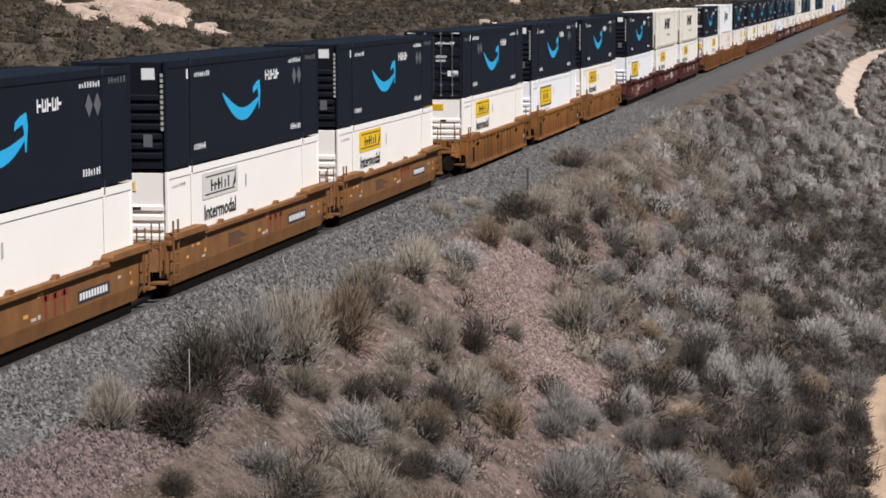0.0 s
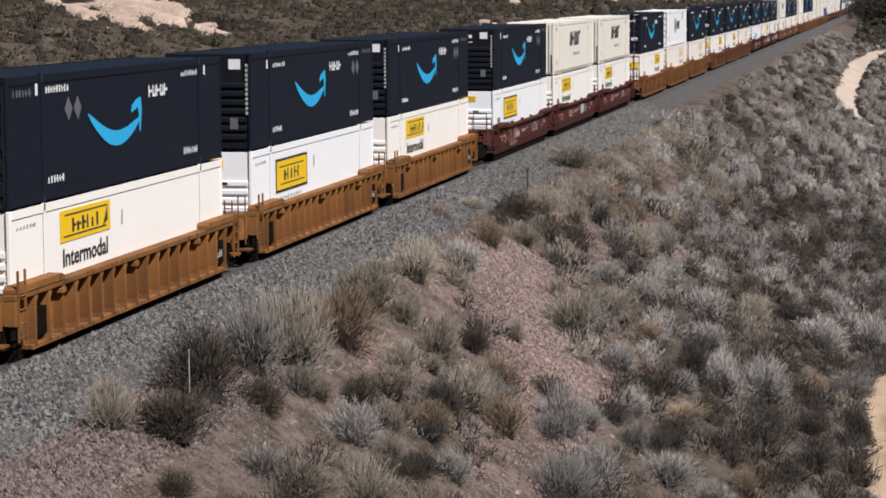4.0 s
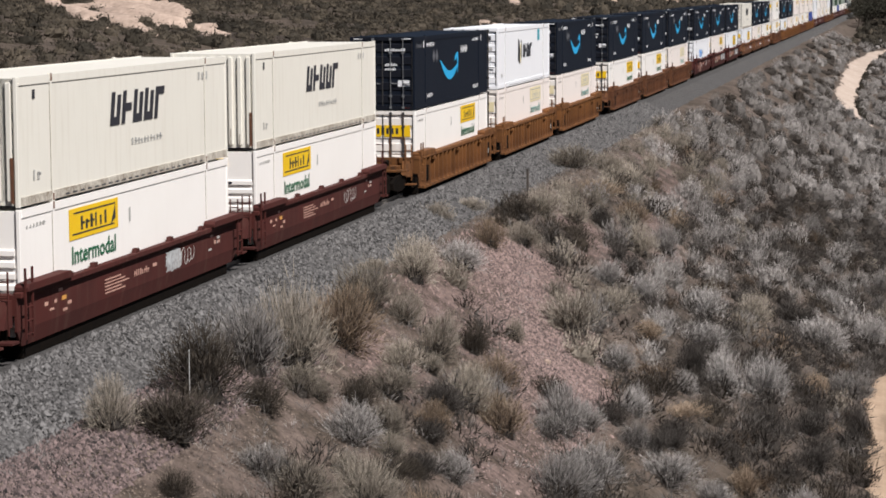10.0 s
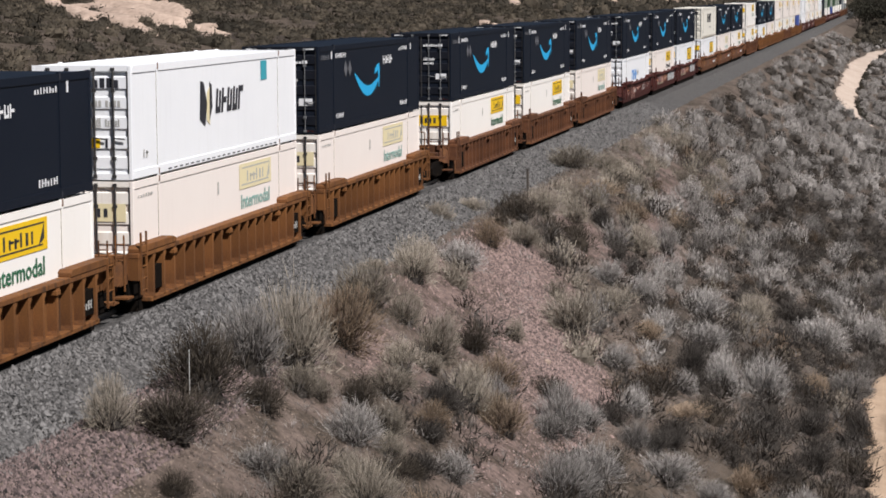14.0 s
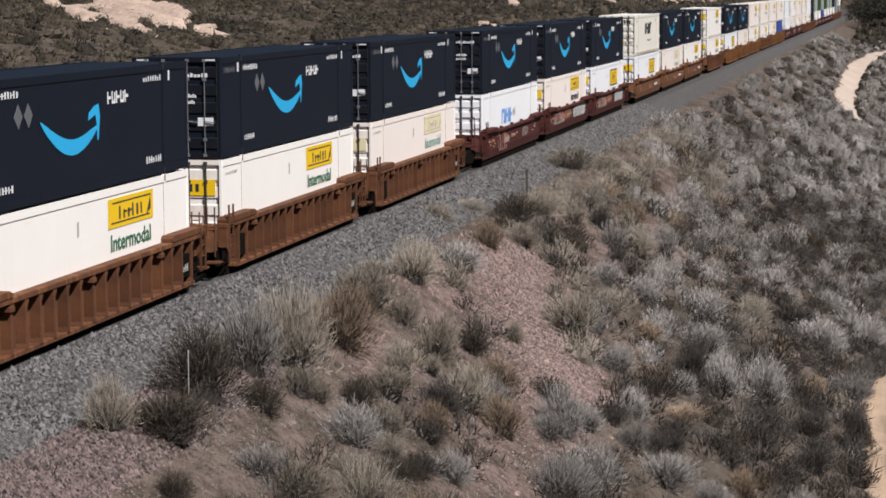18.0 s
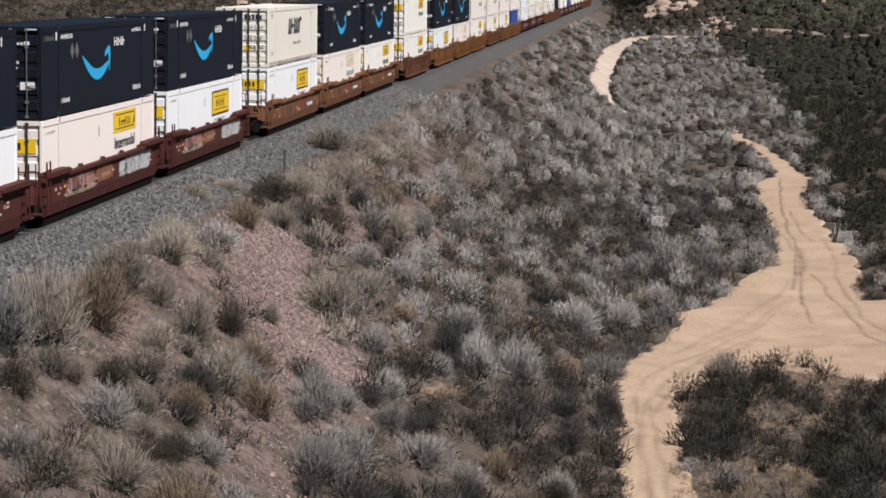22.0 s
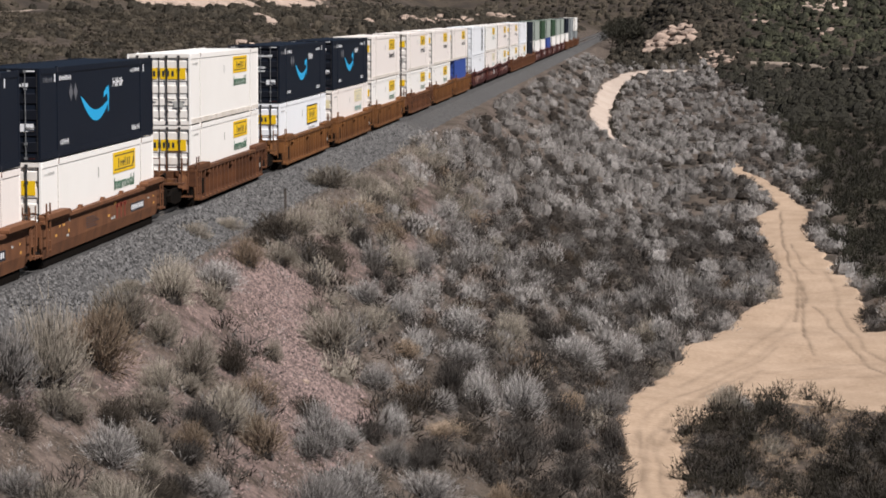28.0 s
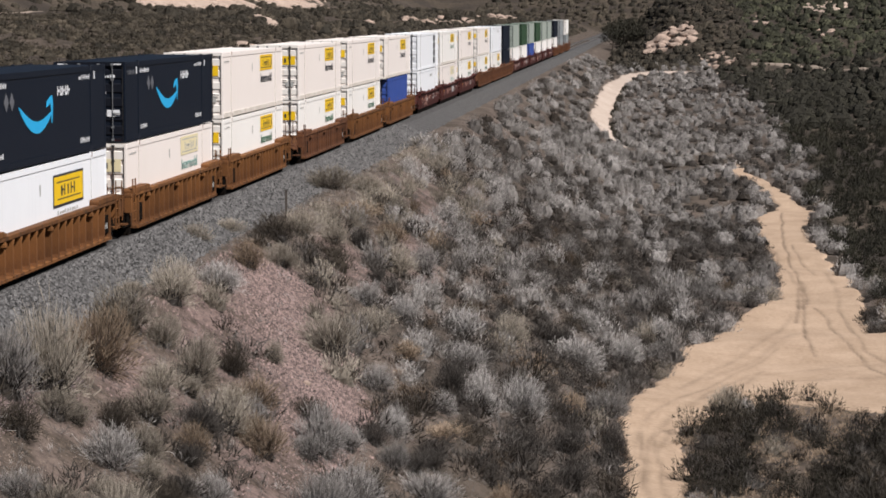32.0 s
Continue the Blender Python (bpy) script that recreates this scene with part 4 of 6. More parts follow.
KINDS = {
    "NF": lambda: container("navy", "front", marks=[navy_marks("front")], label="dark navy container with a cyan curved arrow mark"),
    "ND": lambda: container("navy", "door", marks=[navy_marks("door")], label="dark navy container with cyan arrow, doors facing forward"),
    "WF": lambda: container("white", "front", marks=[haul_marks("yellow", "front", "mark_dark")], label="white container with a yellow label panel"),
    "WFg": lambda: container("white", "front", marks=[haul_marks("yellow", "front", "mark_green")], label="white container with yellow label and green word"),
    "WFp": lambda: container("white", "front", marks=[haul_marks("grey", "front", "mark_dark")], label="white container with a bleached grey label"),
    "WFs": lambda: container("cool_white", "front", marks=[haul_marks("square", "front", "mark_dark")], label="clean white container with black-edged yellow label"),
    "WD": lambda: container("white", "door", marks=[haul_marks("yellow", "door", "mark_green")], label="white container with yellow label and banded doors"),
    "WDp": lambda: container("pinkish", "door", marks=[haul_marks("pale", "door", "mark_teal")], label="warm white container with a bleached label"),
    "WDs": lambda: container("cool_white", "door", marks=[haul_marks("square", "door", "mark_dark")], label="white container with black-edged yellow square label"),
    "WDc": lambda: container("pinkish", "door", marks=[haul_marks("yellow", "door", "mark_dark")], label="warm cream container with yellow label panel"),
    "CS": lambda: container("cream", "corrugated", marks=[cream_marks], label="stained cream container with dark slanted wordmark"),
    "CD": lambda: container("cream", "door", marks=[cream_marks, door_stickers], label="cream container with dark slanted wordmark, doors forward"),
    "WS": lambda: container("cool_white", "door", marks=[white_marks], label="white container with a dark emblem and wordmark"),
    "WB": lambda: container("cool_white", "door", marks=[blue_word], label="clean white container with a faded blue wordmark"),
    "WK": lambda: container("cool_white", "door", marks=[stripe], label="white container with dark square panels"),
    "WP": lambda: container("cool_white", "door", marks=[small_mark], label="plain white container with small grey writing"),
    "B4": lambda: container("blue_box", "door", SHORT, [], "blue corrugated freight container", True),
    "G4": lambda: container("green_box", "door", SHORT, [], "dark green corrugated freight container", True),
    "S4": lambda: container("sage_box", "door", SHORT, [], "grey-green corrugated freight container", True),
    "N4": lambda: container("navy", "door", SHORT, [], "dark blue corrugated freight container", True),
    "W4": lambda: container("white", "door", SHORT, [], "white corrugated freight container", True),
    "E4": lambda: container("grey_box", "door", SHORT, [], "grey corrugated freight container", True),
}

# near end of each stack at the start (m along the track), upper and lower container, well car; "+" begins a coupled set
UNITS = [
    (40.2, "NF", "WF", "tan"), (59.25, "NF", "WFp", "tan"), (78.2, "NF", "WF", "tan"),
    (101.05, "ND", "WF", "ochre+"), (120.28, "NF", "WFs", "ochre"), (139.05, "NF", "WF", "ochre"),
    (161.85, "NF", "WFs", "maroon+"), (180.75, "CS", "WFg", "maroon"), (199.85, "CS", "WFg", "maroon"),
    (222.95, "ND", "WD", "rusty+"), (242.05, "WS", "WDp", "rusty"), (261.15, "ND", "WDp", "rusty"),
    (284.05, "ND", "WD", "brown+"), (303.35, "ND", "WD", "brown"), (322.35, "ND", "WDp", "brown"),
    (345.05, "ND", "WB", "maroon+"), (364.05, "ND", "WDc", "maroon*"), (382.75, "ND", "WDs", "maroon*"),
    (406.15, "CD", "WDs", "umber+"), (425.05, "ND", "WDp", "umber"), (443.55, "ND", "WD", "umber"),
    (466.85, "WD", "WD", "brown+"),
    (489.35, "ND", "WDs", "rusty+"), (508.55, "ND", "WDp", "rusty"), (527.25, "WDc", "WD", "rusty"),
    (548.85, "WDc", "WD", "brown+"), (568.35, "WDc", "WD", "rusty"), (587.35, "WDc", "B4", "rusty"),
    (609.35, "WK", "WP", "maroon+"), (627.95, "WD", "WDp", "maroon"), (646.95, "WDc", "WD", "maroon"),
    (669.05, "WDc", "WD", "brown+"), (688.05, "WP", "WD", "brown"), (705.55, "N4", "N4", "brown"),
    (724.55, "S4", "W4", "maroon+"), (742.55, "G4", "W4", "maroon"), (760.55, "S4", "B4", "maroon"),
    (778.55, "G4", "W4", "maroon+"), (796.55, "S4", "W4", "maroon"), (814.55, "S4", "W4", "maroon"),
    (836.55, "N4", "W4", "brown+"), (860.55, "E4", "E4", "brown"), (886.05, "W4", "E4", "brown"),
]


def loop_line(parent, x, y, z, wide, tall, thick, mat, seed):
    """One stroke of sprayed scrawl: a ragged open loop."""
    r = random.Random(seed)
    n, a0, sweep, lean = 16, r.uniform(0, 6.3), r.uniform(4.2, 6.0), r.uniform(-0.25, 0.25)
    outer, inner = [], []
    for k in range(n + 1):
        a, j = a0 + sweep * k / n, r.uniform(0.93, 1.07)
        cy, cz = math.cos(a), math.sin(a)
        outer.append((y + wide * j * cy + lean * cz * tall, z + tall * j * cz))
        inner.append((y + (wide * j - thick) * cy + lean * cz * tall, z + (tall * j - thick) * cz))
    return part("spray_scrawl", Geo().slab(outer + inner[::-1], x, x + 0.005), mat, parent, "pale sprayed scrawl")


def wash(parent, x, y0, y1, z0, z1, mat, seed):
    """A patch of sprayed colour with a ragged outline."""
    r, n, out = random.Random(seed), 40, []
    for k in range(n):
        a = 2 * math.pi * k / n
        c, s = math.cos(a), math.sin(a)
        q = max(abs(c), abs(s)) ** 0.75
        j = r.uniform(0.8, 1.0)
        out.append(((y0 + y1) / 2 + (y1 - y0) / 2 * j * c / q, (z0 + z1) / 2 + (z1 - z0) / 2 * j * s / q))
    return part("sprayed_patch", Geo().slab(out, x, x + 0.004), mat, parent, "sprayed patch of faded colour")


def well_car(paint, first, last, smooth, sprayed=False):
    """One unit of an articulated well car: two deep sides with chord and ribs, floor, end platforms, ladders, trucks."""
    c = thing("well_car", {"tan": "smooth-sided tan well car, weathered", "ochre": "ribbed ochre well car with rust streaks",
                           "maroon": "smooth maroon well car with faded stencils", "brown": "ribbed rust-brown well car", "umber": "smooth-sided umber well car with rust flecks", "rusty": "ribbed rust-orange well car with dark streaks"}[paint], "rail car", "well cars of the train")
    y0, y1, top = -0.55, 16.75, 1.36
    low = 0.26 if smooth else 0.19
    xs_, xi = (1.40, 1.345) if smooth else (1.345, 1.312)
    deep = 0.235                  # how far the ribs stand out
    # the ends arch over the wheels
    arch = [(0.0, 0.8), (0.5, 0.79), (0.78, 0.7), (0.98, 0.52), (1.08, low)]
    outline = [(y0 + a, z) for a, z in arch] + [(y1 - a, z) for a, z in arch[::-1]] + [(y1, top), (y0, top)]
    if smooth:
        side = Geo().slab([(y0, 0.6), (y1, 0.6), (y1, top), (y0, top)], xi, xs_).mesh("side_plate", paint)
    else:
        side = Geo().slab(outline, xi, xs_).mesh("side_plate", paint)
    skirt = Geo()
    skirt.v = [(xs_, y0, 0.6), (xs_, y1, 0.6), (xs_ - 0.08, y1 - 0.45, 0.22), (xs_ - 0.08, y0 + 0.45, 0.22),
               (xi - 0.01, y0, 0.6), (xi - 0.01, y1, 0.6), (xi - 0.09, y1 - 0.45, 0.22), (xi - 0.09, y0 + 0.45, 0.22)]
    skirt.f = [(0, 3, 2, 1), (4, 5, 6, 7), (3, 7, 6, 2), (0, 4, 7, 3), (1, 2, 6, 5)]
    skirt = skirt.mesh("lower_skirt", paint)
    chord = Geo().box(xi - 0.02, xs_ + (0.12 if smooth else 0.255), y0, y1, top - 0.03, top + 0.1).mesh("top_chord", paint, 0.02)
    sill = Geo().box(xi - 0.02, xs_ + 0.235, y0 + 1.08, y1 - 1.08, low - 0.06, low + 0.05).mesh("bottom_sill", paint, 0.015)
    pad = Geo().slab([(0, 0), (2.9, 0), (2.9, 0.1), (2.7, 0.17), (0.1, 0.17), (0, 0.1)], xi - 0.05, 1.62).mesh("raised_chord_end", paint, 0.015)
    rib = Geo().slab([(-0.05, low), (0.17, low), (0.12, low + 0.16), (0.12, top - 0.2), (0.22, top - 0.1), (0.22, top - 0.03), (0, top - 0.03), (0, low + 0.16)], xs_, xs_ + deep).mesh("rib", paint)
    end_post = Geo().slab([(0, 0.78), (0.16, 0.78), (0.16, top - 0.03), (0, top - 0.03)], xs_, xs_ + deep + 0.01).mesh("end_post", paint, 0.01)
    bracket = Geo().slab([(0, 0), (0.3, 0), (0.26, 0.1), (0.04, 0.1)], xi, xs_ + 0.06).mesh("guide_bracket", paint)
    for s in (0, 180):
        m = Matrix.Identity(4) if s == 0 else pose(0, y0 + y1, 0, 0, 0, 180)
        p = part("side_plate", side, paint, c, at=m)
        part("top_chord", chord, paint, c, at=m)
        if smooth:
            part("lower_skirt", skirt, paint, c, at=m)
        else:
            part("bottom_sill", sill, paint, c, at=m)
        for ya in (y0 + 0.15, y1 - 3.05):
            part("raised_chord_end", pad, paint, c, at=m @ pose(0, ya, top + 0.1))
        if smooth:
            for ya in (4.3, 7.4, 10.2, 13.0):
                part("guide_bracket", bracket, paint, c, at=m @ pose(0, ya, top + 0.1))
        else:
            if s == 0:
                knob = Geo().box(xs_, xs_ + deep + 0.05, 0, 0.26, top - 0.2, top - 0.09).mesh("tie_down", paint, 0.012)
                for k in range(18):
                    part("rib", rib, paint, p, at=pose(0, y0 + 1.2 + 0.868 * k, 0))
                    if k % 6 == 2:
                        part("tie_down", knob, paint, p, at=pose(0, y0 + 1.1 + 0.868 * k, 0))
                for ya in (y0 + 0.01, y1 - 0.17):
                    part("end_post", end_post, paint, p, at=pose(0, ya, 0))
            else:
                far = Geo()
                for k in range(16):
                    ya = y0 + 1.1 + 1.005 * k
                    far.slab([(ya, low), (ya + 0.07, low), (ya + 0.07, top), (ya, top)], xs_, xs_ + 0.05)
                tagged(part("far_ribs", far, paint, p), kind="stuff")
        if s == 0 and smooth:
            r = random.Random(5 if paint in ("tan", "umber") else 6)
            mk = "orange_mark" if paint in ("tan", "umber") else "pink_mark"
            for k in range(15):
                a = r.choice((r.uniform(0.4, 3.2), r.uniform(0.4, 3.2), r.uniform(8.2, 9.4), r.uniform(13.6, 15.6)))
                z = r.choice((0.68, 0.8, 0.94, 1.06, 1.16))
                part("stencil", Geo().box(xs_, xs_ + 0.006, a, a + r.uniform(0.1, 0.32), z, z + r.uniform(0.05, 0.11)), r.choice((mk, mk, mk, "orange_mark" if mk == "pink_mark" and k < 4 else "mark_faded")), p)
            for k in range(5):
                z = 1.02 - 0.08 * k
                part("stencil", Geo().box(xs_, xs_ + 0.006, 5.2, 6.4 + 0.3 * (k % 3), z, z + 0.03), "mark_dark" if paint in ("tan", "umber") else "pink_mark", p)
            if paint in ("tan", "umber"):
                w_ = Geo()
                for a in (9.5, 10.1, 10.7):
                    w_.box(xs_, xs_ + 0.006, a + 0.12, a + 0.26, 0.64, 1.15).box(xs_, xs_ + 0.006, a, a + 0.42, 1.03, 1.17)
                tagged(part("brand_shapes", w_, "red_mark", p, "rust-red block letters drawn as shapes"), kind="stuff")
                part("number_board", Geo().box(xs_, xs_ + 0.006, 11.8, 14.0, 0.68, 0.98), "mark_dark", p, "dark number board")
                w_ = Geo()
                for k in range(10):
                    w_.box(xs_, xs_ + 0.01, 11.9 + 0.2 * k, 12.03 + 0.2 * k, 0.75, 0.92)
                tagged(part("number_writing", w_, "mark_white", p), "small marks", kind="stuff")
            else:
                if first:
                    for k in range(4):
                        loop_line(p, xs_, 4.0 + 0.55 * k, 0.82, 0.36, 0.42, 0.032, "pink_mark", 40 + k)
                    part("sprayed_tag", Geo().slab([(5.5, 0.72), (6.8, 0.76), (6.75, 1.0), (5.55, 0.96)], xs_, xs_ + 0.004), "mark_dark", p, "dark sprayed patch")
                    bars("spray_scrawl", p, "spray", 5.6, 6.7, 0.74, 0.94, 5, 19, x=xs_ + 0.004)
                if not last and not first:
                    wash(p, xs_, 9.9, 11.4, 0.62, 1.22, "spray_grey", 12)
                for k in range(6):
                    loop_line(p, xs_, 10.9 + 0.28 * k, 0.88 + 0.03 * (k % 3), 0.17, 0.2, 0.03, "spray", 60 + k)
                bars("number_writing", p, "pink_mark", 7.4, 8.6, 0.86, 1.02, 8, 77, x=xs_)
        elif s == 0:
            part("notice_board", Geo().box(xs_, xs_ + 0.18, y0 + 1.37, y0 + 2.22, 0.4, 1.0), "black", p, "black stencil board")
            part("notice_board", Geo().box(xs_, xs_ + 0.18, y1 - 2.17, y1 - 1.3, 0.4, 1.0), "black", p)
            bars("stencil", p, "mark_faded", y1 - 2.1, y1 - 1.4, 0.55, 0.75, 4, 3, x=xs_ + 0.18)
            part("stencil", Geo().box(xs_, xs_ + 0.006, 12.3, 12.62, 0.72, 0.95), "orange_mark", p, "small orange plate")
    if sprayed:
        for k, (a, b, z0, z1, mt) in enumerate(((10.6, 15.4, 0.62, 1.3, "spray_grey"), (2.6, 6.4, 0.72, 1.26, "spray_pink"), (6.6, 9.2, 0.7, 1.3, "spray_ochre"), (2.2, 6.8, 0.6, 0.8, "spray_olive"))):
            wash(c, xs_, a, b, z0, z1, mt, 91 + k + 5 * first)
        r = random.Random(91 + first)
        for k in range(8):
            a = (10.9 + 0.58 * k) if k < 5 else 3.0 + 0.8 * (k - 5)
            loop_line(c, xs_ + 0.004, a, r.uniform(0.86, 1.0), 0.26, 0.26, 0.045, r.choice(("mark_faded", "mark_dark", "spray")), 70 + k)
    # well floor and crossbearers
    # black box set low to stand for the shade under the car body
    part("underframe", Geo().box(-1.245 if smooth else -1.3, 1.245 if smooth else 1.3, y0 + 0.7, y1 - 0.7, -0.09, 0.32 if smooth else 0.17), "black", c, "black box painting the shade under the car")
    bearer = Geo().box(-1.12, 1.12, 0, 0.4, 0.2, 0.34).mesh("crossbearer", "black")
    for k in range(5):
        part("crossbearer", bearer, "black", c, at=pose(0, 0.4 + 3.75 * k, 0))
    # end platforms with bulkhead, stub posts, ladder rungs
    for ya, s in ((y0, 1), (y1, -1)):
        e = Geo().box(-xi, xi, min(ya, ya + 0.35 * s), max(ya, ya + 0.35 * s), 0.95, top + 0.04)
        e.box(-0.9, 0.9, min(ya - 0.75 * s, ya), max(ya - 0.75 * s, ya), 0.9, 1.12)
        part("end_platform", e, paint, c)
        # black block closes the bright gap at the end of the car
        part("draft_sill", Geo().box(-0.85, 0.85, min(ya - 1.05 * s, ya), max(ya - 1.05 * s, ya), 0.3, 0.9), "black", c, "black draft sill filling the gap between cars")
        gl = Geo()
        for px in (1.1, 1.32):
            gl.rod((px, ya - 0.28 * s, 0.55), (px, ya - 0.28 * s, 1.95), 0.025, 6)
        for k in range(4):
            gl.rod((1.1, ya - 0.28 * s, 0.7 + 0.34 * k), (1.32, ya - 0.28 * s, 0.7 + 0.34 * k), 0.018, 6)
        part("ladder", gl, paint, c)
        sl = Geo()
        ax = 1.59 if not smooth else xs_ + 0.13
        for py in (0.16, 0.58):
            sl.box(ax, ax + 0.045, ya + s * py - 0.025, ya + s * py + 0.025, 0.42, 1.98 if s > 0 else 1.6)
        for k in range(5):
            sl.rod((ax + 0.03, ya + s * 0.16, 0.52 + 0.3 * k), (ax + 0.03, ya + s * 0.58, 0.52 + 0.3 * k), 0.017, 6)
        part("side_ladder", sl, paint, c, "steel ladder at the end of the car")
        part("bulkhead_gusset", Geo().slab([(min(ya, ya - 0.5 * s), 0.7), (max(ya, ya - 0.5 * s), 0.7), (max(ya, ya - 0.5 * s) - (0.25 if s < 0 else 0), 1.3), (min(ya, ya - 0.5 * s) + (0.25 if s > 0 else 0), 1.3)], 0.95, 1.3), paint, c)
        part("brake_cylinder", Geo().rod((0.35, ya - 0.2 * s, 1.22), (0.35, ya - 0.75 * s, 1.22), 0.13, 10).rod((0.35, ya - 0.75 * s, 1.22), (0.35, ya - 1.0 * s, 1.16), 0.03, 6), "black", c, "sooty brake cylinder")
        hose = Geo()
        for k in range(5):
            a, b = k / 5, (k + 1) / 5
            hose.rod((0.55, ya - s * (0.35 + 0.8 * a), 0.75 - 0.9 * a * (1 - a)), (0.55, ya - s * (0.35 + 0.8 * b), 0.75 - 0.9 * b * (1 - b)), 0.035, 6)
        part("air_hose", hose, "dark_bar", c)
        grab = Geo()
        for px in (-1.15, -0.5):
            grab.rod((px, ya - 0.05 * s, 1.1), (px, ya - 0.05 * s, 2.2), 0.03, 6)
        grab.rod((-1.15, ya - 0.05 * s, 1.85), (-0.5, ya - 0.05 * s, 1.85), 0.025, 6)
        part("grab_post", grab, "black" if s > 0 else paint, c)
        if not smooth:
            # added black plates darken the arch and hide the container behind it
            part("wheel_guard", Geo().box(1.24, 1.3115, min(ya, ya + 1.15 * s), max(ya, ya + 1.15 * s), 0.24, 0.94).box(-1.24, 1.24, min(ya + 0.36 * s, ya + 0.44 * s), max(ya + 0.36 * s, ya + 0.44 * s), 0.24, 0.96), "black", c, "black plate added behind the wheel arch")
        part("step_board", Geo().box(0.95, 1.5, min(ya - 0.55 * s, ya - 0.12 * s), max(ya - 0.55 * s, ya - 0.12 * s), 0.38, 0.43), paint, c)
    # trucks: one under each joint, two at the free ends
    places = [-1.5] if not first else [-1.9]
    if last:
        places.append(18.1)
    for yt in places:
        t = part("truck_frame", Geo().slab([(yt - 1.25, 0.36), (yt - 0.4, 0.22), (yt + 0.4, 0.22), (yt + 1.25, 0.36), (yt + 1.25, 0.6), (yt + 0.35, 0.82), (yt - 0.35, 0.82), (yt - 1.25, 0.6)], 0.95, 1.1)
                 .slab([(yt - 1.25, 0.36), (yt - 0.4, 0.22), (yt + 0.4, 0.22), (yt + 1.25, 0.36), (yt + 1.25, 0.6), (yt + 0.35, 0.82), (yt - 0.35, 0.82), (yt - 1.25, 0.6)], -1.1, -0.95)
                 .box(-1.0, 1.0, yt - 0.25, yt + 0.25, 0.4, 0.75), "black", c, "cast steel truck frame")
        for dy in (-0.88, 0.88):
            w = part("wheelset", Geo().rod((-0.82, 0, 0), (-0.69, 0, 0), 0.45, 18).rod((0.69, 0, 0), (0.82, 0, 0), 0.45, 18)
                     .rod((-0.95, 0, 0), (0.95, 0, 0), 0.08, 8), "black", t, "pair of steel wheels on an axle", pose(0, yt + dy, 0.45))
    if first or last:
        ya = y0 - 1.5 if first else y1 + 1.5
        s = -1 if first else 1
        part("coupler", Geo().box(-0.12, 0.12, min(ya, ya - s * 0.9), max(ya, ya - s * 0.9), 0.75, 0.98), "rust", c)
        g = Geo()
        for px in (-1.2, -0.6, 0.6, 1.2):
            g.rod((px, ya - 0.55 * s, 1.0), (px, ya - 0.55 * s, 2.25), 0.022, 6)
        for pz in (1.62, 2.25):
            g.rod((-1.2, ya - 0.55 * s, pz), (-0.6, ya - 0.55 * s, pz), 0.02, 6).rod((0.6, ya - 0.55 * s, pz), (1.2, ya - 0.55 * s, pz), 0.02, 6)
        g.box(-1.3, 1.3, min(ya - 0.9 * s, ya - 0.3 * s), max(ya - 0.9 * s, ya - 0.3 * s), 0.93, 1.0)
        part("handrail", g, paint, c)
    return c


def build_train():
    made = {}

    def again(key, fn, y, z):
        if key in made:
            ob = copy_thing(made[key], pose(0, y, z))
        else:
            ob = made[key] = fn()
            ob.matrix_basis = pose(0, y, z)
        moving.append((ob, y, z))

    n = len(UNITS)
    for i, (y, up, low, car) in enumerate(UNITS):
        first = car.endswith("+") or i == 0
        last = i + 1 == n or UNITS[i + 1][3].endswith("+")
        paint = car.rstrip("+*")
        tags = "*" in car
        again((paint, first, last, tags), lambda: well_car(paint, first, last, paint in ("tan", "maroon", "umber"), tags), y, 0)
        again(low, KINDS[low], y + (2.0 if low.endswith("4") else 0), FLOOR_Z)
        again(up, KINDS[up], y + (2.0 if up.endswith("4") else 0), STACK_Z)


build_train()


# ---- track ----
def build_track():
    g = Geo()
    prof = [(-0.07, -0.16), (0.07, -0.16), (0.07, -0.14), (0.012, -0.12), (0.012, -0.04), (0.036, -0.03), (0.036, 0.0), (-0.036, 0.0), (-0.036, -0.03), (-0.012, -0.04), (-0.012, -0.12), (-0.07, -0.14)]
    for x in (-0.7535, 0.7535):
        g = Geo()
        n = len(prof)
        g.v = [(x + a, y, b) for y in (-430, 985) for a, b in prof]
        g.f = [(k, n + k, n + (k + 1) % n, (k + 1) % n) for k in range(n)]
        tagged(new("rail", g.mesh("rail", "steel")), "worn steel rail spiked to the sleepers", "rail", "rails of the track")
    g = Geo()
    for k in range(1300):
        y = -60 + 0.55 * k
        g.box(-1.3, 1.3, y, y + 0.23, -0.3, -0.155)
    tagged(new("sleepers", g.mesh("sleepers", "tie")), "dark timber sleepers bedded in the ballast", "sleepers", kind="stuff")


build_track()


# ---- loose stones ----
def fast_mesh(name, verts, tris, mat, tone=None):
    """A mesh from arrays of vertices and triangles."""
    me = bpy.data.meshes.new(name)
    me.vertices.add(len(verts))
    me.vertices.foreach_set("co", np.asarray(verts, np.float32).ravel())
    me.loops.add(3 * len(tris))
    me.loops.foreach_set("vertex_index", np.asarray(tris, np.int32).ravel())
    me.polygons.add(len(tris))
    me.polygons.foreach_set("loop_start", np.arange(0, 3 * len(tris), 3, dtype=np.int32))
    if tone is not None:
        me.attributes.new("tone", "FLOAT", "POINT").data.foreach_set("value", np.asarray(tone, np.float32))
    me.update(calc_edges=True)
    me.materials.append(M[mat])
    return me


OCTA = np.array([(1, 0, -0.3), (-1, 0, -0.3), (0, 1, -0.3), (0, -1, -0.3), (0, 0, 0.9)], float)
OCTA_F = np.array([(0, 2, 4), (2, 1, 4), (1, 3, 4), (3, 0, 4)])      # the underside lies in the ground


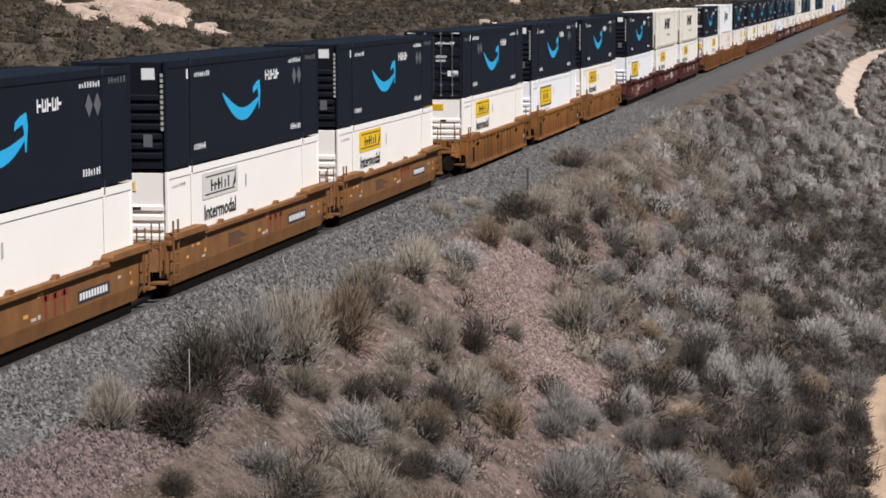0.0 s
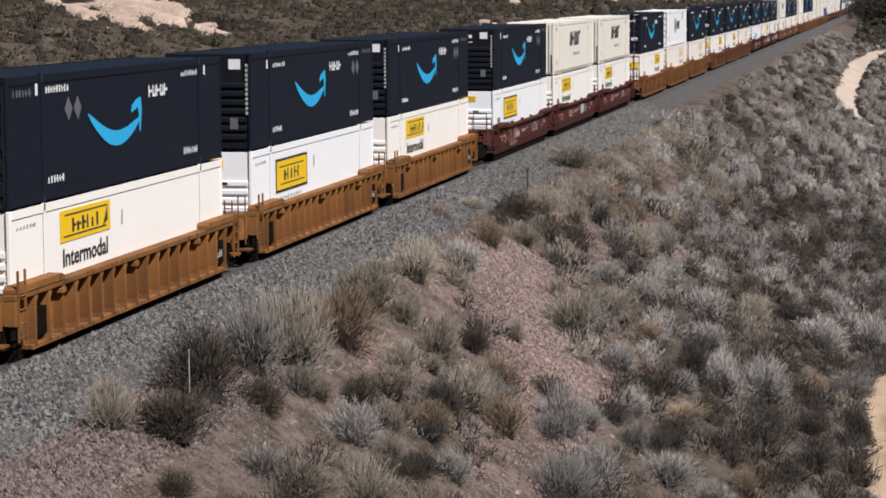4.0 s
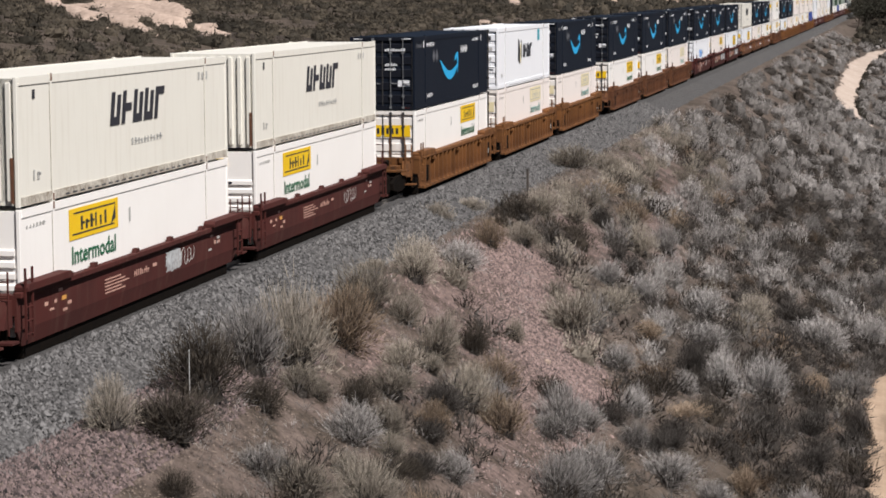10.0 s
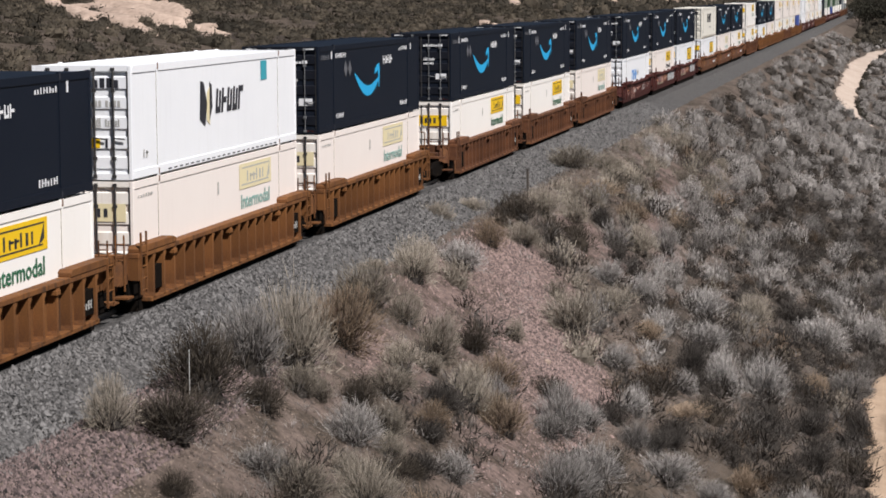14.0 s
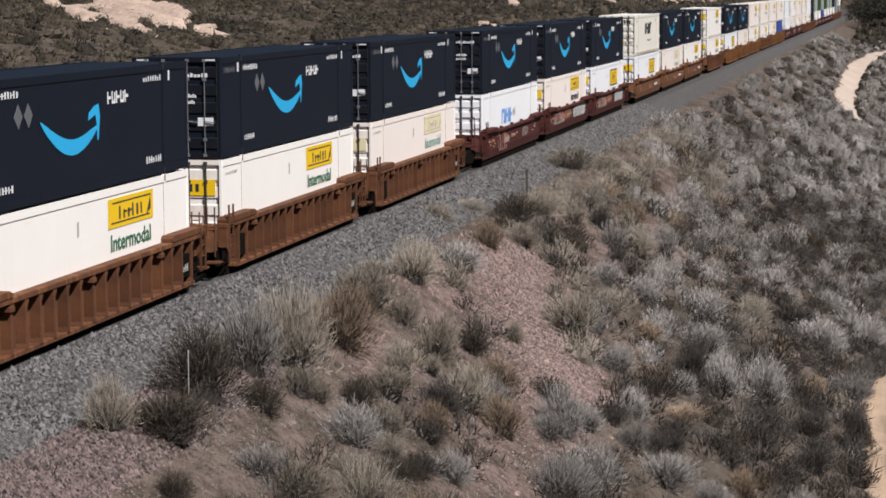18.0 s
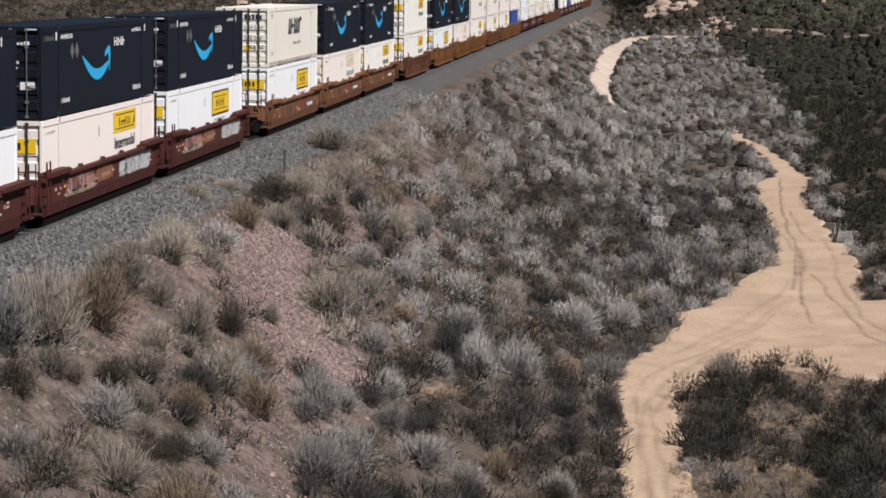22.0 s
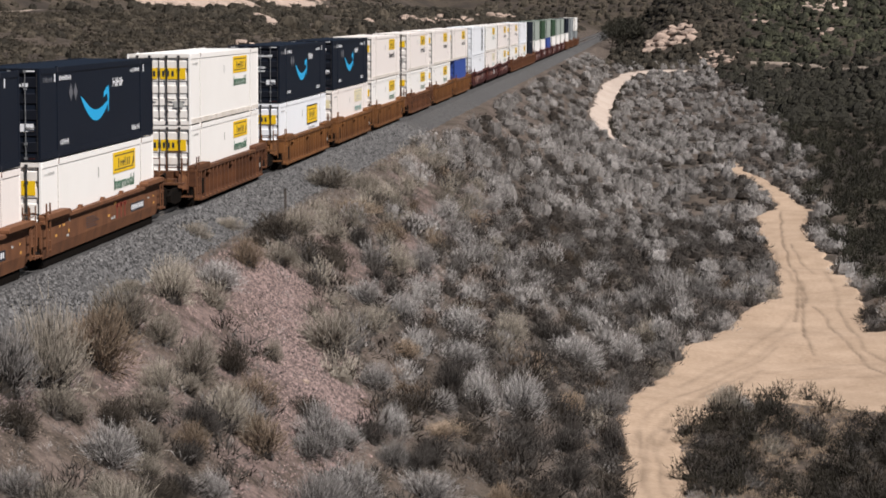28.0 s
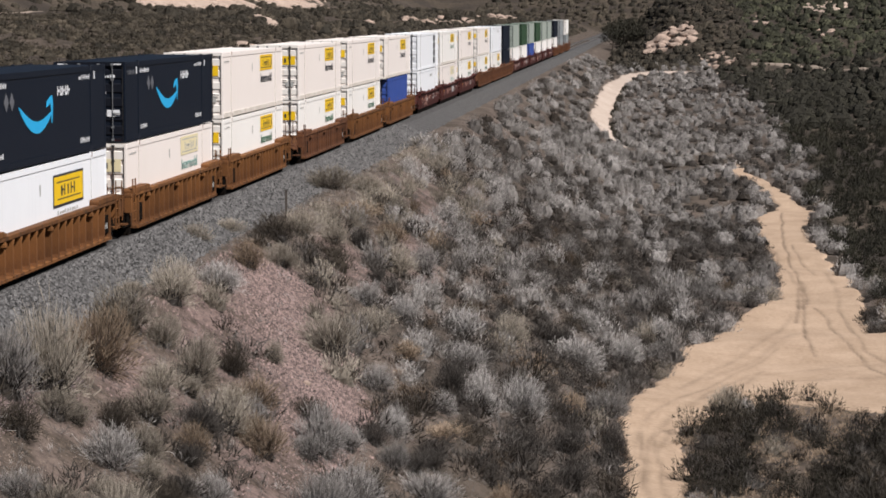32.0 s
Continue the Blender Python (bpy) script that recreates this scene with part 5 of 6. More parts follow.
def scatter_stones(name, label, mat, places, low, high, seed):
    rng = np.random.default_rng(seed)
    n = len(places)
    size = rng.uniform(low, high, n) * (1 + 0.8 * (rng.random(n) < 0.06))
    v = OCTA[None] * size[:, None, None] * rng.uniform(0.6, 1.15, (n, 5, 1)) + rng.normal(0, 0.16, (n, 5, 3)) * size[:, None, None]
    v += np.asarray(places)[:, None, :]
    t = OCTA_F[None] + 5 * np.arange(n)[:, None, None]
    me = fast_mesh(name, v.reshape(-1, 3), t.reshape(-1, 3), mat)
    return tagged(new(name, me), label, "stones", kind="stuff")


def ballast_top(x):
    return table(x, ((1.0, -0.12), (1.5, -0.07), (2.2, -0.09), (2.75, -0.34), (3.2, -0.56), (3.75, -0.8), (4.5, -1.0)))


rs = random.Random(11)
spots = []
for k in range(46000):
    y = 36 + 130 * rs.random() ** 1.6
    x = rs.uniform(1.6, 4.0) + (0.5 * rs.random() ** 2 if rs.random() < 0.3 else 0)
    spots.append((x, y, max(ballast_top(x), height(x, y) if x > 3.7 else -9) + 0.025))
scatter_stones("ballast_stones", "loose grey ballast stones along the track", "stone", spots, 0.026, 0.062, 1)
spots, pale = [], []
for k in range(64000):
    if k % 7 < 3:
        x = 5.2 + 6.2 * rs.random()
        y = 87 - 3.2 * (x - 5.5) + rs.gauss(0, 4.0)
    else:
        y = 38 + 85 * rs.random() ** 2.4
        x = 4.5 + 8.5 * rs.random() ** 1.2
    (spots if bare_edge(x, y) < 0.8 and y > 56 else pale).append((x, y, height(x, y) + 0.01))
scatter_stones("slope_stones", "small reddish stones on the bare bank", "red_stone", spots, 0.017, 0.048, 2)
scatter_stones("pale_stones", "small tan stones between the shrubs", "tan_stone", pale, 0.014, 0.036, 4)
spots = []
for k in range(22000):
    x, y = 3.9 + 2.0 * rs.random() ** 1.4, 36 + 22 * rs.random() ** 2
    spots.append((x, y, max(height(x, y), ballast_top(x) if x < 4.5 else -9) + 0.015))
scatter_stones("shoulder_stones", "dark reddish stones spilled along the ballast edge", "dark_stone", spots, 0.024, 0.06, 3)


# ---- shrubs ----
def shrub_shape(rng, strands, width, tall=0.75, wild=0.2, long=1.0, lobes=8, rise=0.3, body=0.4):
    """A broom-like shrub about one metre across: fine twigs fanning up and out in several tufts, and the dark woody
    stems and shade core inside. Two arrays (n, 3, 3).
    """
    az = 2.399 * np.arange(lobes) + rng.uniform(-0.4, 0.4, lobes)
    lean = 1.3 * np.sqrt((np.arange(lobes) + 0.3) / lobes) + rng.uniform(-0.12, 0.12, lobes)
    axis = np.stack([np.sin(lean) * np.cos(az), np.sin(lean) * np.sin(az), np.cos(lean)], 1)
    reach = rng.uniform(0.72, 1.06, lobes)
    k = rng.integers(lobes, size=strands)
    d = axis[k] + rng.normal(0, 0.25, (strands, 3))
    d /= np.linalg.norm(d, axis=1)[:, None]
    start = rng.normal(0, 0.07, (strands, 3)) + d * (reach[k] * (0.25 + 0.6 * rng.random(strands) ** 0.55))[:, None]
    start[:, 2] = np.maximum(start[:, 2], -0.04)
    w = d * (1.25 - rise) + rng.normal(0, wild, (strands, 3)) + np.array([0, 0, 1.2 * rise])
    w /= np.linalg.norm(w, axis=1)[:, None]
    side = np.cross(w, d + rng.normal(0, 0.6 - 0.4 * rise, (strands, 3)))
    side /= np.linalg.norm(side, axis=1)[:, None] + 1e-6
    h = side * width * rng.uniform(0.6, 1.3, (strands, 1))
    tip = start + w * rng.uniform(0.17, 0.4, (strands, 1)) * long
    out = np.stack([start - h, start + h, tip], 1)
    # stems from the root to the tufts, and a dense core painting the inner shade
    m = max(6, strands // 9)
    k = rng.integers(lobes, size=m)
    root = rng.normal(0, 0.09, (m, 3)) * np.array([1, 1, 0.2])
    end = axis[k] * 0.75 + rng.normal(0, 0.14, (m, 3))
    q = rng.normal(0, 1, (m, 3)) * width * 0.9
    stems = np.stack([root - q, root + q, end], 1)
    seg, rings = (10, 4) if strands > 900 else (9, 3) if body > 0.5 else (6, 2)
    lump = body * rng.uniform(0.55, 1.0, (rings + 1, seg))
    lump[-1] = lump[-1].mean()

    def place(i, j):
        e, a, r = -0.2 + (0.5 * math.pi + 0.2) * i / rings, 2 * math.pi * j / seg, lump[i, j % seg]
        return [r * math.cos(a) * math.cos(e), r * math.sin(a) * math.cos(e), r * math.sin(e)]

    wood = []
    for i in range(rings):
        for j in range(seg):
            p, q, u, v = place(i, j), place(i, j + 1), place(i + 1, j), place(i + 1, j + 1)
            wood.append([p, q, v])
            if i < rings - 1:
                wood.append([p, v, u])
    s = np.array([0.6, 0.6, tall])
    return out * s, np.concatenate([np.array(wood), stems]) * s


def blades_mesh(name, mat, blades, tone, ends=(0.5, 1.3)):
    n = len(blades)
    # brown stem root to pale leaf tip; also paints the shade inside the shrub
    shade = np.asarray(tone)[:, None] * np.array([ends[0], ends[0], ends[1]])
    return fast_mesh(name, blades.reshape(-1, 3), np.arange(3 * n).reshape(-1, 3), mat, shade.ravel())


def joined_shrubs(name, label, mat, shapes, plants, seed, hearts=True, inner=0.4):
    """Many shrubs as one object; plants are rows of (x, y, z, across, tall, tone)."""
    rng = np.random.default_rng(seed)
    parts_, shade = [], []
    for x, y, z, across, tall, tone in plants:
        strands, wood = shapes[rng.integers(len(shapes))]
        wood = wood if hearts else wood[:0]
        s = np.concatenate([strands, wood])
        a = rng.uniform(0, 2 * math.pi)
        ca, sa = math.cos(a) * across, math.sin(a) * across
        p = s @ np.array([[ca, sa, 0], [-sa, ca, 0], [0, 0, tall]])
        parts_.append(p + np.array([x, y, z]))
        # stems and core get a darker share of the tone, as inner shade
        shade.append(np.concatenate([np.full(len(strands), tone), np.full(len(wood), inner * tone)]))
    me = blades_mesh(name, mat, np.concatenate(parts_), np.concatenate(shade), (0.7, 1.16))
    return tagged(new(name, me), label, "shrubs", kind="stuff")


def sown(seed, x0, x1, y0, y1, gap, chance, size, tone, brown=False, power=1.0):
    """Random plants at least gap apart, kept by chance(x, y), some of them low dark brown ones; rows of (x, y, z, across, tall, tone)."""
    r, grid, out = random.Random(seed), {}, []
    tries = int((x1 - x0) * (y1 - y0) / gap ** 2 * 2.2)
    for _ in range(tries):
        x, y = r.uniform(x0, x1), y0 + (y1 - y0) * r.random() ** power
        if r.random() > chance(x, y):
            continue
        g = gap * r.uniform(0.75, 1.3)
        i, j = int(x // gap), int(y // gap)
        if any(math.hypot(x - a, y - b) < g for di in (-1, 0, 1) for dj in (-1, 0, 1) for a, b in grid.get((i + di, j + dj), ())):
            continue
        grid.setdefault((i, j), []).append((x, y))
        s = r.uniform(*size) * r.uniform(0.8, 1.15)
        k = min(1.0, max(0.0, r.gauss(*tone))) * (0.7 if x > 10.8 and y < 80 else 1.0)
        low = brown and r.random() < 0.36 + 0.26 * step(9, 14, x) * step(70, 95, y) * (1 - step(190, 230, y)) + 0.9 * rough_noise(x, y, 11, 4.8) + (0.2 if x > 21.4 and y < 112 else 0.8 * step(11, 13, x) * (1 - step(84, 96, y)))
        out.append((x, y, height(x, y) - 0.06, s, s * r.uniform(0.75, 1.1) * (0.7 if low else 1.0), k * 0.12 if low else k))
    return out


def bank_chance(x, y):
    """Where sagebrush grows on the bank and the valley floor."""
    if road_edge(x, y) < (0.05 if y < 250 else 0.8):
        return 0.0
    if x > 20.9 and y < 112:
        return 0.4 * (1 - 0.8 * fork_gap(x, y)) if y < fork_edge(x) else 0.0
    if x < 5.25 + 0.6 * rough_noise(y, 0, 6, 1.1):
        return 0.0
    if x < 7.6 and y < 52 or x < 6.6 and y < 63:
        return 0.0
    bare = 1 - step(-0.5, 0.5, bare_edge(x, y))
    if x < 9.3 and y < 82:
        bare = max(bare, 0.9 if y > 66 else 0.4)
    if x < 12 and y > 84:
        # bare runs down the bank
        bare = max(bare, 0.9 * step(0.1, 0.3, noise.noise(Vector((x / 9.0, (y + 3.2 * x) / 5.0, 4.7)))) * (1 - step(9, 12, x)))
    return max(0.0, (1.1 + 0.6 * rough_noise(x, y, 6.5, 2.9)) * (1 - bare))


rng = np.random.default_rng(5)
FINE = [shrub_shape(rng, 2400, 0.0076, rng.uniform(0.8, 0.95), 0.42, 0.72, int(rng.integers(9, 15)), 0.3) for _ in range(12)]
MIDDLE = [shrub_shape(rng, 460, 0.0145, rng.uniform(0.75, 0.92), 0.4, 0.55, int(rng.integers(8, 13)), 0.5, 0.52) for _ in range(8)]
DISTANT = [shrub_shape(rng, 180, 0.022, rng.uniform(0.7, 0.88), 0.42, 0.45, 9, 0.5, 0.74) for _ in range(7)]
SPARSE = [shrub_shape(rng, 46, 0.044, rng.uniform(0.6, 0.85), 0.42, 0.45, 6, 0.5, 0.74) for _ in range(6)]
COARSE = [shrub_shape(rng, 36, 0.045, rng.uniform(0.6, 0.85), 0.34, 0.45, 6, 0.6, 0.8) for _ in range(6)]
LEAFY = [shrub_shape(rng, 170, 0.036, rng.uniform(0.62, 0.82), 0.4, 0.6, 7, 0.7) for _ in range(6)]
BRUSH = [shrub_shape(rng, 420, 0.015, rng.uniform(0.7, 0.95), 0.55, 0.5, int(rng.integers(6, 10)), 0.3) for _ in range(6)]
TUFT = [shrub_shape(rng, 26, 0.02, rng.uniform(0.4, 0.9), 0.6, 1.7, 4) for _ in range(6)]
HILL = [shrub_shape(np.random.default_rng(40 + k), 62, 0.046, 0.6, 0.55, 0.7, 7, 0.4, 0.66) for k in range(6)]
MAT = [shrub_shape(rng, 95, 0.024, rng.uniform(0.5, 0.7), 0.5, 1.2, 6) for _ in range(5)]

# single shrubs: x, y, across, height, tone (below zero: straw-coloured)
SHOULDER = ((4.7, 44.7, 0.9, 0.9, 0.5), (5.5, 46, 1.8, 0.9, 0.1), (5.1, 49.6, 1.7, 1.3, 0.12), (5.2, 53.3, 1.5, 1.5, 0.45), (5.7, 55.5, 1.6, 2, 0.6), (5.8, 59.9, 1.5, 1.6, -0.5),
            (5.3, 65, 1.6, 1.2, 0.3), (5.3, 71.5, 1.4, 1.6, 0.8), (3.9, 71.8, 0.9, 0.5, 0.5), (5.6, 77.4, 1.7, 1.2, 0.75), (5.6, 83.4, 1.1, 1.2, -0.4), (6.2, 53.9, 0.9, 0.7, 0.35),
            (6, 51.2, 1, 0.6, 0.2))
BANK = ((7.4, 64.4, 1.3, 1.5, 0.55), (7.9, 67.3, 1.2, 1.1, 0.2), (8.3, 72.4, 0.7, 0.8, 0.65), (7.4, 58.3, 1.6, 1, 0.45), (7.7, 53, 1.6, 1.3, 0.65), (8.6, 58.2, 1, 0.9, 0.5),
        (8.1, 55.1, 1, 1, 0.4), (7.9, 47.2, 1.6, 1, 0.35), (8.9, 49.2, 1.6, 1.3, 0.65), (9.1, 53.8, 1, 0.7, 0.15), (6.5, 43.1, 0.7, 0.5, 0.2), (9.7, 55.1, 1, 1, 0.55),
        (9.2, 78.8, 2.3, 1.8, 0.5), (7.1, 47.2, 1.4, 0.7, 0.35), (8.2, 50.5, 1, 0.8, 0.5), (8.4, 53.7, 0.8, 0.7, 0.65), (9, 53.3, 0.8, 0.6, 0.2), (6.5, 54.5, 0.8, 0.5, 0.3))
FOOT = ((13.8, 102.2, 1.6, 1.7, 0.85), (16.7, 115.9, 1.8, 1.3, 0.8), (16.6, 105.5, 2.7, 1.4, 0.85), (18.7, 112.5, 1.8, 1.7, 0.85), (14, 84, 1.5, 1.8, 0.9), (15.2, 86.8, 2, 1.6, 0.85),
        (18.2, 96.9, 2, 1.3, 0.35), (18.8, 86.9, 1.1, 1.9, 0.1), (13.6, 67.5, 1.9, 1.1, 0.55), (15.6, 80.6, 2, 1.1, 0.1), (17, 84.9, 1.7, 1, 0.12), (17.4, 78.6, 1.6, 1.1, 0.12),
        (14.8, 68.4, 1.3, 0.8, 0.5), (15.2, 107.7, 2.5, 1.3, 0.1), (16.9, 93.2, 1.1, 1.2, -0.8), (15.6, 70.8, 1, 1.2, -0.7), (18.9, 87, 0.8, 0.8, -0.8))
HOLLOW = ((9.8, 85.1, 1.2, 1.1, 0.8), (12.2, 96, 2.2, 1.4, 0.9), (12.7, 89.3, 2.3, 1.1, 0.65), (10.9, 77.7, 1.5, 1, 0.6), (12.8, 83.5, 1.3, 1.3, 0.15), (13, 79.9, 1, 0.9, 0.55),
          (12.1, 72, 1.2, 1.2, 0.85), (10.1, 67.8, 1.3, 0.8, 0.1), (10.6, 64.5, 1.2, 0.9, 0.4), (11.3, 67.3, 1.1, 0.9, 0.55), (12.5, 68.4, 1.1, 1, 0.4), (11.7, 60.7, 1.6, 1.3, 0.45),
          (12.2, 65.3, 1, 0.7, 0.12), (11.2, 84.7, 1.2, 0.8, -0.6), (13.2, 74.9, 2, 0.5, -0.8), (11.9, 63.2, 2, 1.2, 0.55))
UPPER = ((2.9, 86.9, 1.3, 0.9, 0.55), (3.3, 91.6, 1.2, 0.7, 0.75), (6.2, 86.9, 1.2, 1, 0.5), (10.2, 91.6, 1.7, 1.1, 0.9), (4, 115.1, 2.2, 1.3, 0.25), (5.4, 117.4, 1.7, 1, 0.5),
         (7.2, 116.1, 1.5, 1.3, 0.3), (6, 108.4, 2.6, 0.7, -0.3), (7.9, 107.1, 1.9, 1, -0.2), (5.3, 91.3, 1.7, 1.2, 0.1), (5.6, 95.5, 1.4, 1.2, 0.75), (6.5, 98.6, 1.2, 1, 0.7),
         (7.2, 102.2, 1.3, 1, 0.2), (6.8, 90.6, 1.2, 0.7, 0.12), (8.7, 95.8, 0.9, 0.7, 0.12), (8.9, 101.6, 1.7, 1.5, 0.75), (9.7, 105.8, 1.5, 1.5, 0.7), (5.2, 152.1, 2.2, 0.9, 0.3),
         (9, 89.5, 1.7, 1.1, 0.7))
HEROES = SHOULDER + BANK + HOLLOW + FOOT + UPPER + ((23.1, 99.6, 1.7, 1.35, 0.95), (23.7, 100.4, 1.2, 0.9, 0.8))


def plant_bank():
    taken = [(x, y, a) for x, y, a, _, _ in HEROES]
    near = [p for p in sown(3, 4.4, 34, 40, 150, 1.12, bank_chance, (1.0, 1.95), (0.66, 0.24), True)
            if all(math.hypot(p[0] - x, p[1] - y) > 0.5 * a + 0.35 for x, y, a in taken)]
    near.sort(key=lambda p: math.hypot(p[0] - 20.4, p[1]))
    single = [(x, y, height(x, y) - 0.05, a * (1.32 if x < 6.6 else 1.06), t * (1.5 if x < 6.6 and y < 70 else 1.1), k) for x, y, a, t, k in HEROES] + near[:215]
    foliage, hearts = {}, []
    for i, (s, w) in enumerate(FINE):
        hearts.append(fast_mesh("woody_heart", w.reshape(-1, 3), np.arange(3 * len(w)).reshape(-1, 3), "twig_shade"))
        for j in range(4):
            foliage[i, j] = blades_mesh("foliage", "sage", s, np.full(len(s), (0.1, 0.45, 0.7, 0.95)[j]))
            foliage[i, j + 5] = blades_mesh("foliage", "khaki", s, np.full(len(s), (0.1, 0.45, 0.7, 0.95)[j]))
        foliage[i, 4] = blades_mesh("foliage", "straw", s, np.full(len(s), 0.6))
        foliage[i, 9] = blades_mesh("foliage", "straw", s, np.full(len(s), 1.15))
    r = random.Random(8)
    words = ("dark dry brownish sagebrush on the stony bank", "dull grey-brown sagebrush on the bank", "pale grey sagebrush growing on the bank", "silvery grey sagebrush growing on the bank",
             "dry straw-coloured brush growing on the bank", "dark brown dry brush on the stony bank", "dull tan-brown brush on the bank", "tan-grey dry brush growing on the bank",
             "pale tan-grey brush growing on the bank", "pale yellowish dry grass clump on the slope")
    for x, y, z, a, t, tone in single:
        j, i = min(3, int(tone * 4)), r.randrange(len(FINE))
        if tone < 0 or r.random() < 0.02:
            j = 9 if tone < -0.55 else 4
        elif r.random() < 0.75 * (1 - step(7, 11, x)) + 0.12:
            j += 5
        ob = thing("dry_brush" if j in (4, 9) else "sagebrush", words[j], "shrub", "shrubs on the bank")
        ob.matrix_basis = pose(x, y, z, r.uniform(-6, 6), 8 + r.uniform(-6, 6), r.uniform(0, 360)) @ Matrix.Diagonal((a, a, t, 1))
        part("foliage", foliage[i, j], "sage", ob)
        part("woody_heart", hearts[i], "twig_shade", ob, "dark woody stems with a shade-dark core")
    rest = near[215:]
    tan = [rough_noise(p[0], p[1], 3.0, 5.5) + 0.5 * (1 - step(7, 12, p[0])) > 0.28 for p in rest]
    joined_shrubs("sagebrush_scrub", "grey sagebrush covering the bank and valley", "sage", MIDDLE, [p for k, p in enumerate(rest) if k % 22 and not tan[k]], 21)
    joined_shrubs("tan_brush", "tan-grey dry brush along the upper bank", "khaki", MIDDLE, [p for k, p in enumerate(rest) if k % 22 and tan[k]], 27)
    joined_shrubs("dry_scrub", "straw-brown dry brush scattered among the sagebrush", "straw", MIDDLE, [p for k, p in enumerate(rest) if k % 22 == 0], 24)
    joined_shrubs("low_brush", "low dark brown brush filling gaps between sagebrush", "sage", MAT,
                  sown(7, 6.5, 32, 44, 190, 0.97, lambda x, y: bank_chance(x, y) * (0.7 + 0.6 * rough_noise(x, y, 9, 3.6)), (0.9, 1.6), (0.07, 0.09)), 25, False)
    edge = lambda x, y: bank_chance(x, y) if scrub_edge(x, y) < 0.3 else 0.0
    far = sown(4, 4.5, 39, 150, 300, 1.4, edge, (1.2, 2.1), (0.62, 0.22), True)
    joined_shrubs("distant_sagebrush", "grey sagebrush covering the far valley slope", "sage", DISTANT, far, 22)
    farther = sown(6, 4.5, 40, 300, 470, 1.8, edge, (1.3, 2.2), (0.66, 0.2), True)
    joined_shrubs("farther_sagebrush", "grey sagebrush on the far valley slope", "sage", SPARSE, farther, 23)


plant_bank()
joined_shrubs("fork_grass", "pale dry grass patches among the dark brush", "straw", MAT,
              sown(28, 21, 36, 70, 104, 0.5, lambda x, y: 0.8 * fork_gap(x, y) if y < fork_edge(x) else 0.0, (0.5, 0.9), (1.0, 0.2)), 28, False)
joined_shrubs("straw_patches", "low yellowish dry grass patches beside the road", "straw", MAT,
              sown(29, 11, 20, 62, 104, 0.5, lambda x, y: 1.0 if rough_noise(x, y, 4.0, 6.7) > 0.28 and road_edge(x, y) > 0.2 else 0.0, (0.5, 0.9), (0.7, 0.2)), 26, False)


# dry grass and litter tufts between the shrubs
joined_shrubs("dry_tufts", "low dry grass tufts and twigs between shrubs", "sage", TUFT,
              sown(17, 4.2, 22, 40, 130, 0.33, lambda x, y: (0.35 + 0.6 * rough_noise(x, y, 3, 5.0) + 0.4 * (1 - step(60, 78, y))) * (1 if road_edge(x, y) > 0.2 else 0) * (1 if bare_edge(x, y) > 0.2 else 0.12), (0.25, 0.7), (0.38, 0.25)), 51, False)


def wash_line(x):
    """Where the thin wash crosses the foot of the far hill."""
    return table(x, ((36, 460), (38, 459), (44, 456), (49, 449), (55, 438), (60, 432))) + 2.5 * rough_noise(x, 0, 4, 1)


def dark_chance(x, y):
    if road_edge(x, y) < (0.5 if y > 112 else 0.0) and (y > 112 or x < 21.4):
        return 0.0
    if 16.8 < x < 27 and 500 < y < 534:
        return 0.15
    if 27 < x < 35 and 455 < y < 484:
        return 0.3
    if 36 < x < 60 and abs(y - wash_line(x)) < 3.2:
        return 0.22
    a = step(-0.6, 0.9, scrub_edge(x, y)) * step(132, 142, y)
    b = step(20.9, 21.6, x) * (1 - step(-0.5, 0.5, y - fork_edge(x))) * step(50, 60, y) * 0.85 * (1 - 0.93 * fork_gap(x, y))
    return max(a, b, step(452, 470, y) * step(8, 13, x)) * (0.8 + 0.4 * rough_noise(x, y, 12, 9.0))


joined_shrubs("road_side_chaparral", "dark brown brush beside the road fork", "dry", BRUSH, sown(19, 20.5, 40, 52, 112, 0.85, dark_chance, (0.8, 1.9), (0.03, 0.14)), 33)
joined_shrubs("chaparral", "dark olive chaparral covering the valley side", "chaparral", LEAFY, sown(9, 20.5, 56, 112, 300, 1.4, dark_chance, (1.2, 2.3), (0.3, 0.3)), 31)
joined_shrubs("mid_chaparral", "dark brown-olive chaparral below the far hill", "chaparral", COARSE, sown(10, 7, 95, 300, 455, 1.75, dark_chance, (1.4, 2.9), (0.07, 0.18)), 32, True, 0.7)
hill_brush = sown(11, 7, 95, 455, 640, 1.75, dark_chance, (1.1, 3.2), (0.24, 0.32))
green = [p[0] + 5 * rough_noise(p[0], p[1], 9, 3.9) > 37 for p in hill_brush]
joined_shrubs("far_chaparral", "olive green chaparral on the far hill", "far_leaf", COARSE, [p for p, g in zip(hill_brush, green) if g], 35, True, 0.7)
joined_shrubs("knoll_chaparral", "dark brown chaparral round the rocky knoll", "dry", COARSE, [p[:5] + (0.5 * p[5],) for p, g in zip(hill_brush, green) if not g], 36, True, 0.7)

# shrubs added to stand for the dark berm edge of the upper road
joined_shrubs("loop_edge_brush", "low dark brush added for the dark berm along the upper road", "dry", DISTANT,
              sown(37, 11.5, 17, 266, 440, 0.7, lambda x, y: 0.8 if 0.15 < road_edge(x, y) < 0.9 and road_edge(x + 0.6, y) > road_edge(x, y) else 0.0, (0.5, 1.0), (0.06, 0.08)), 34)


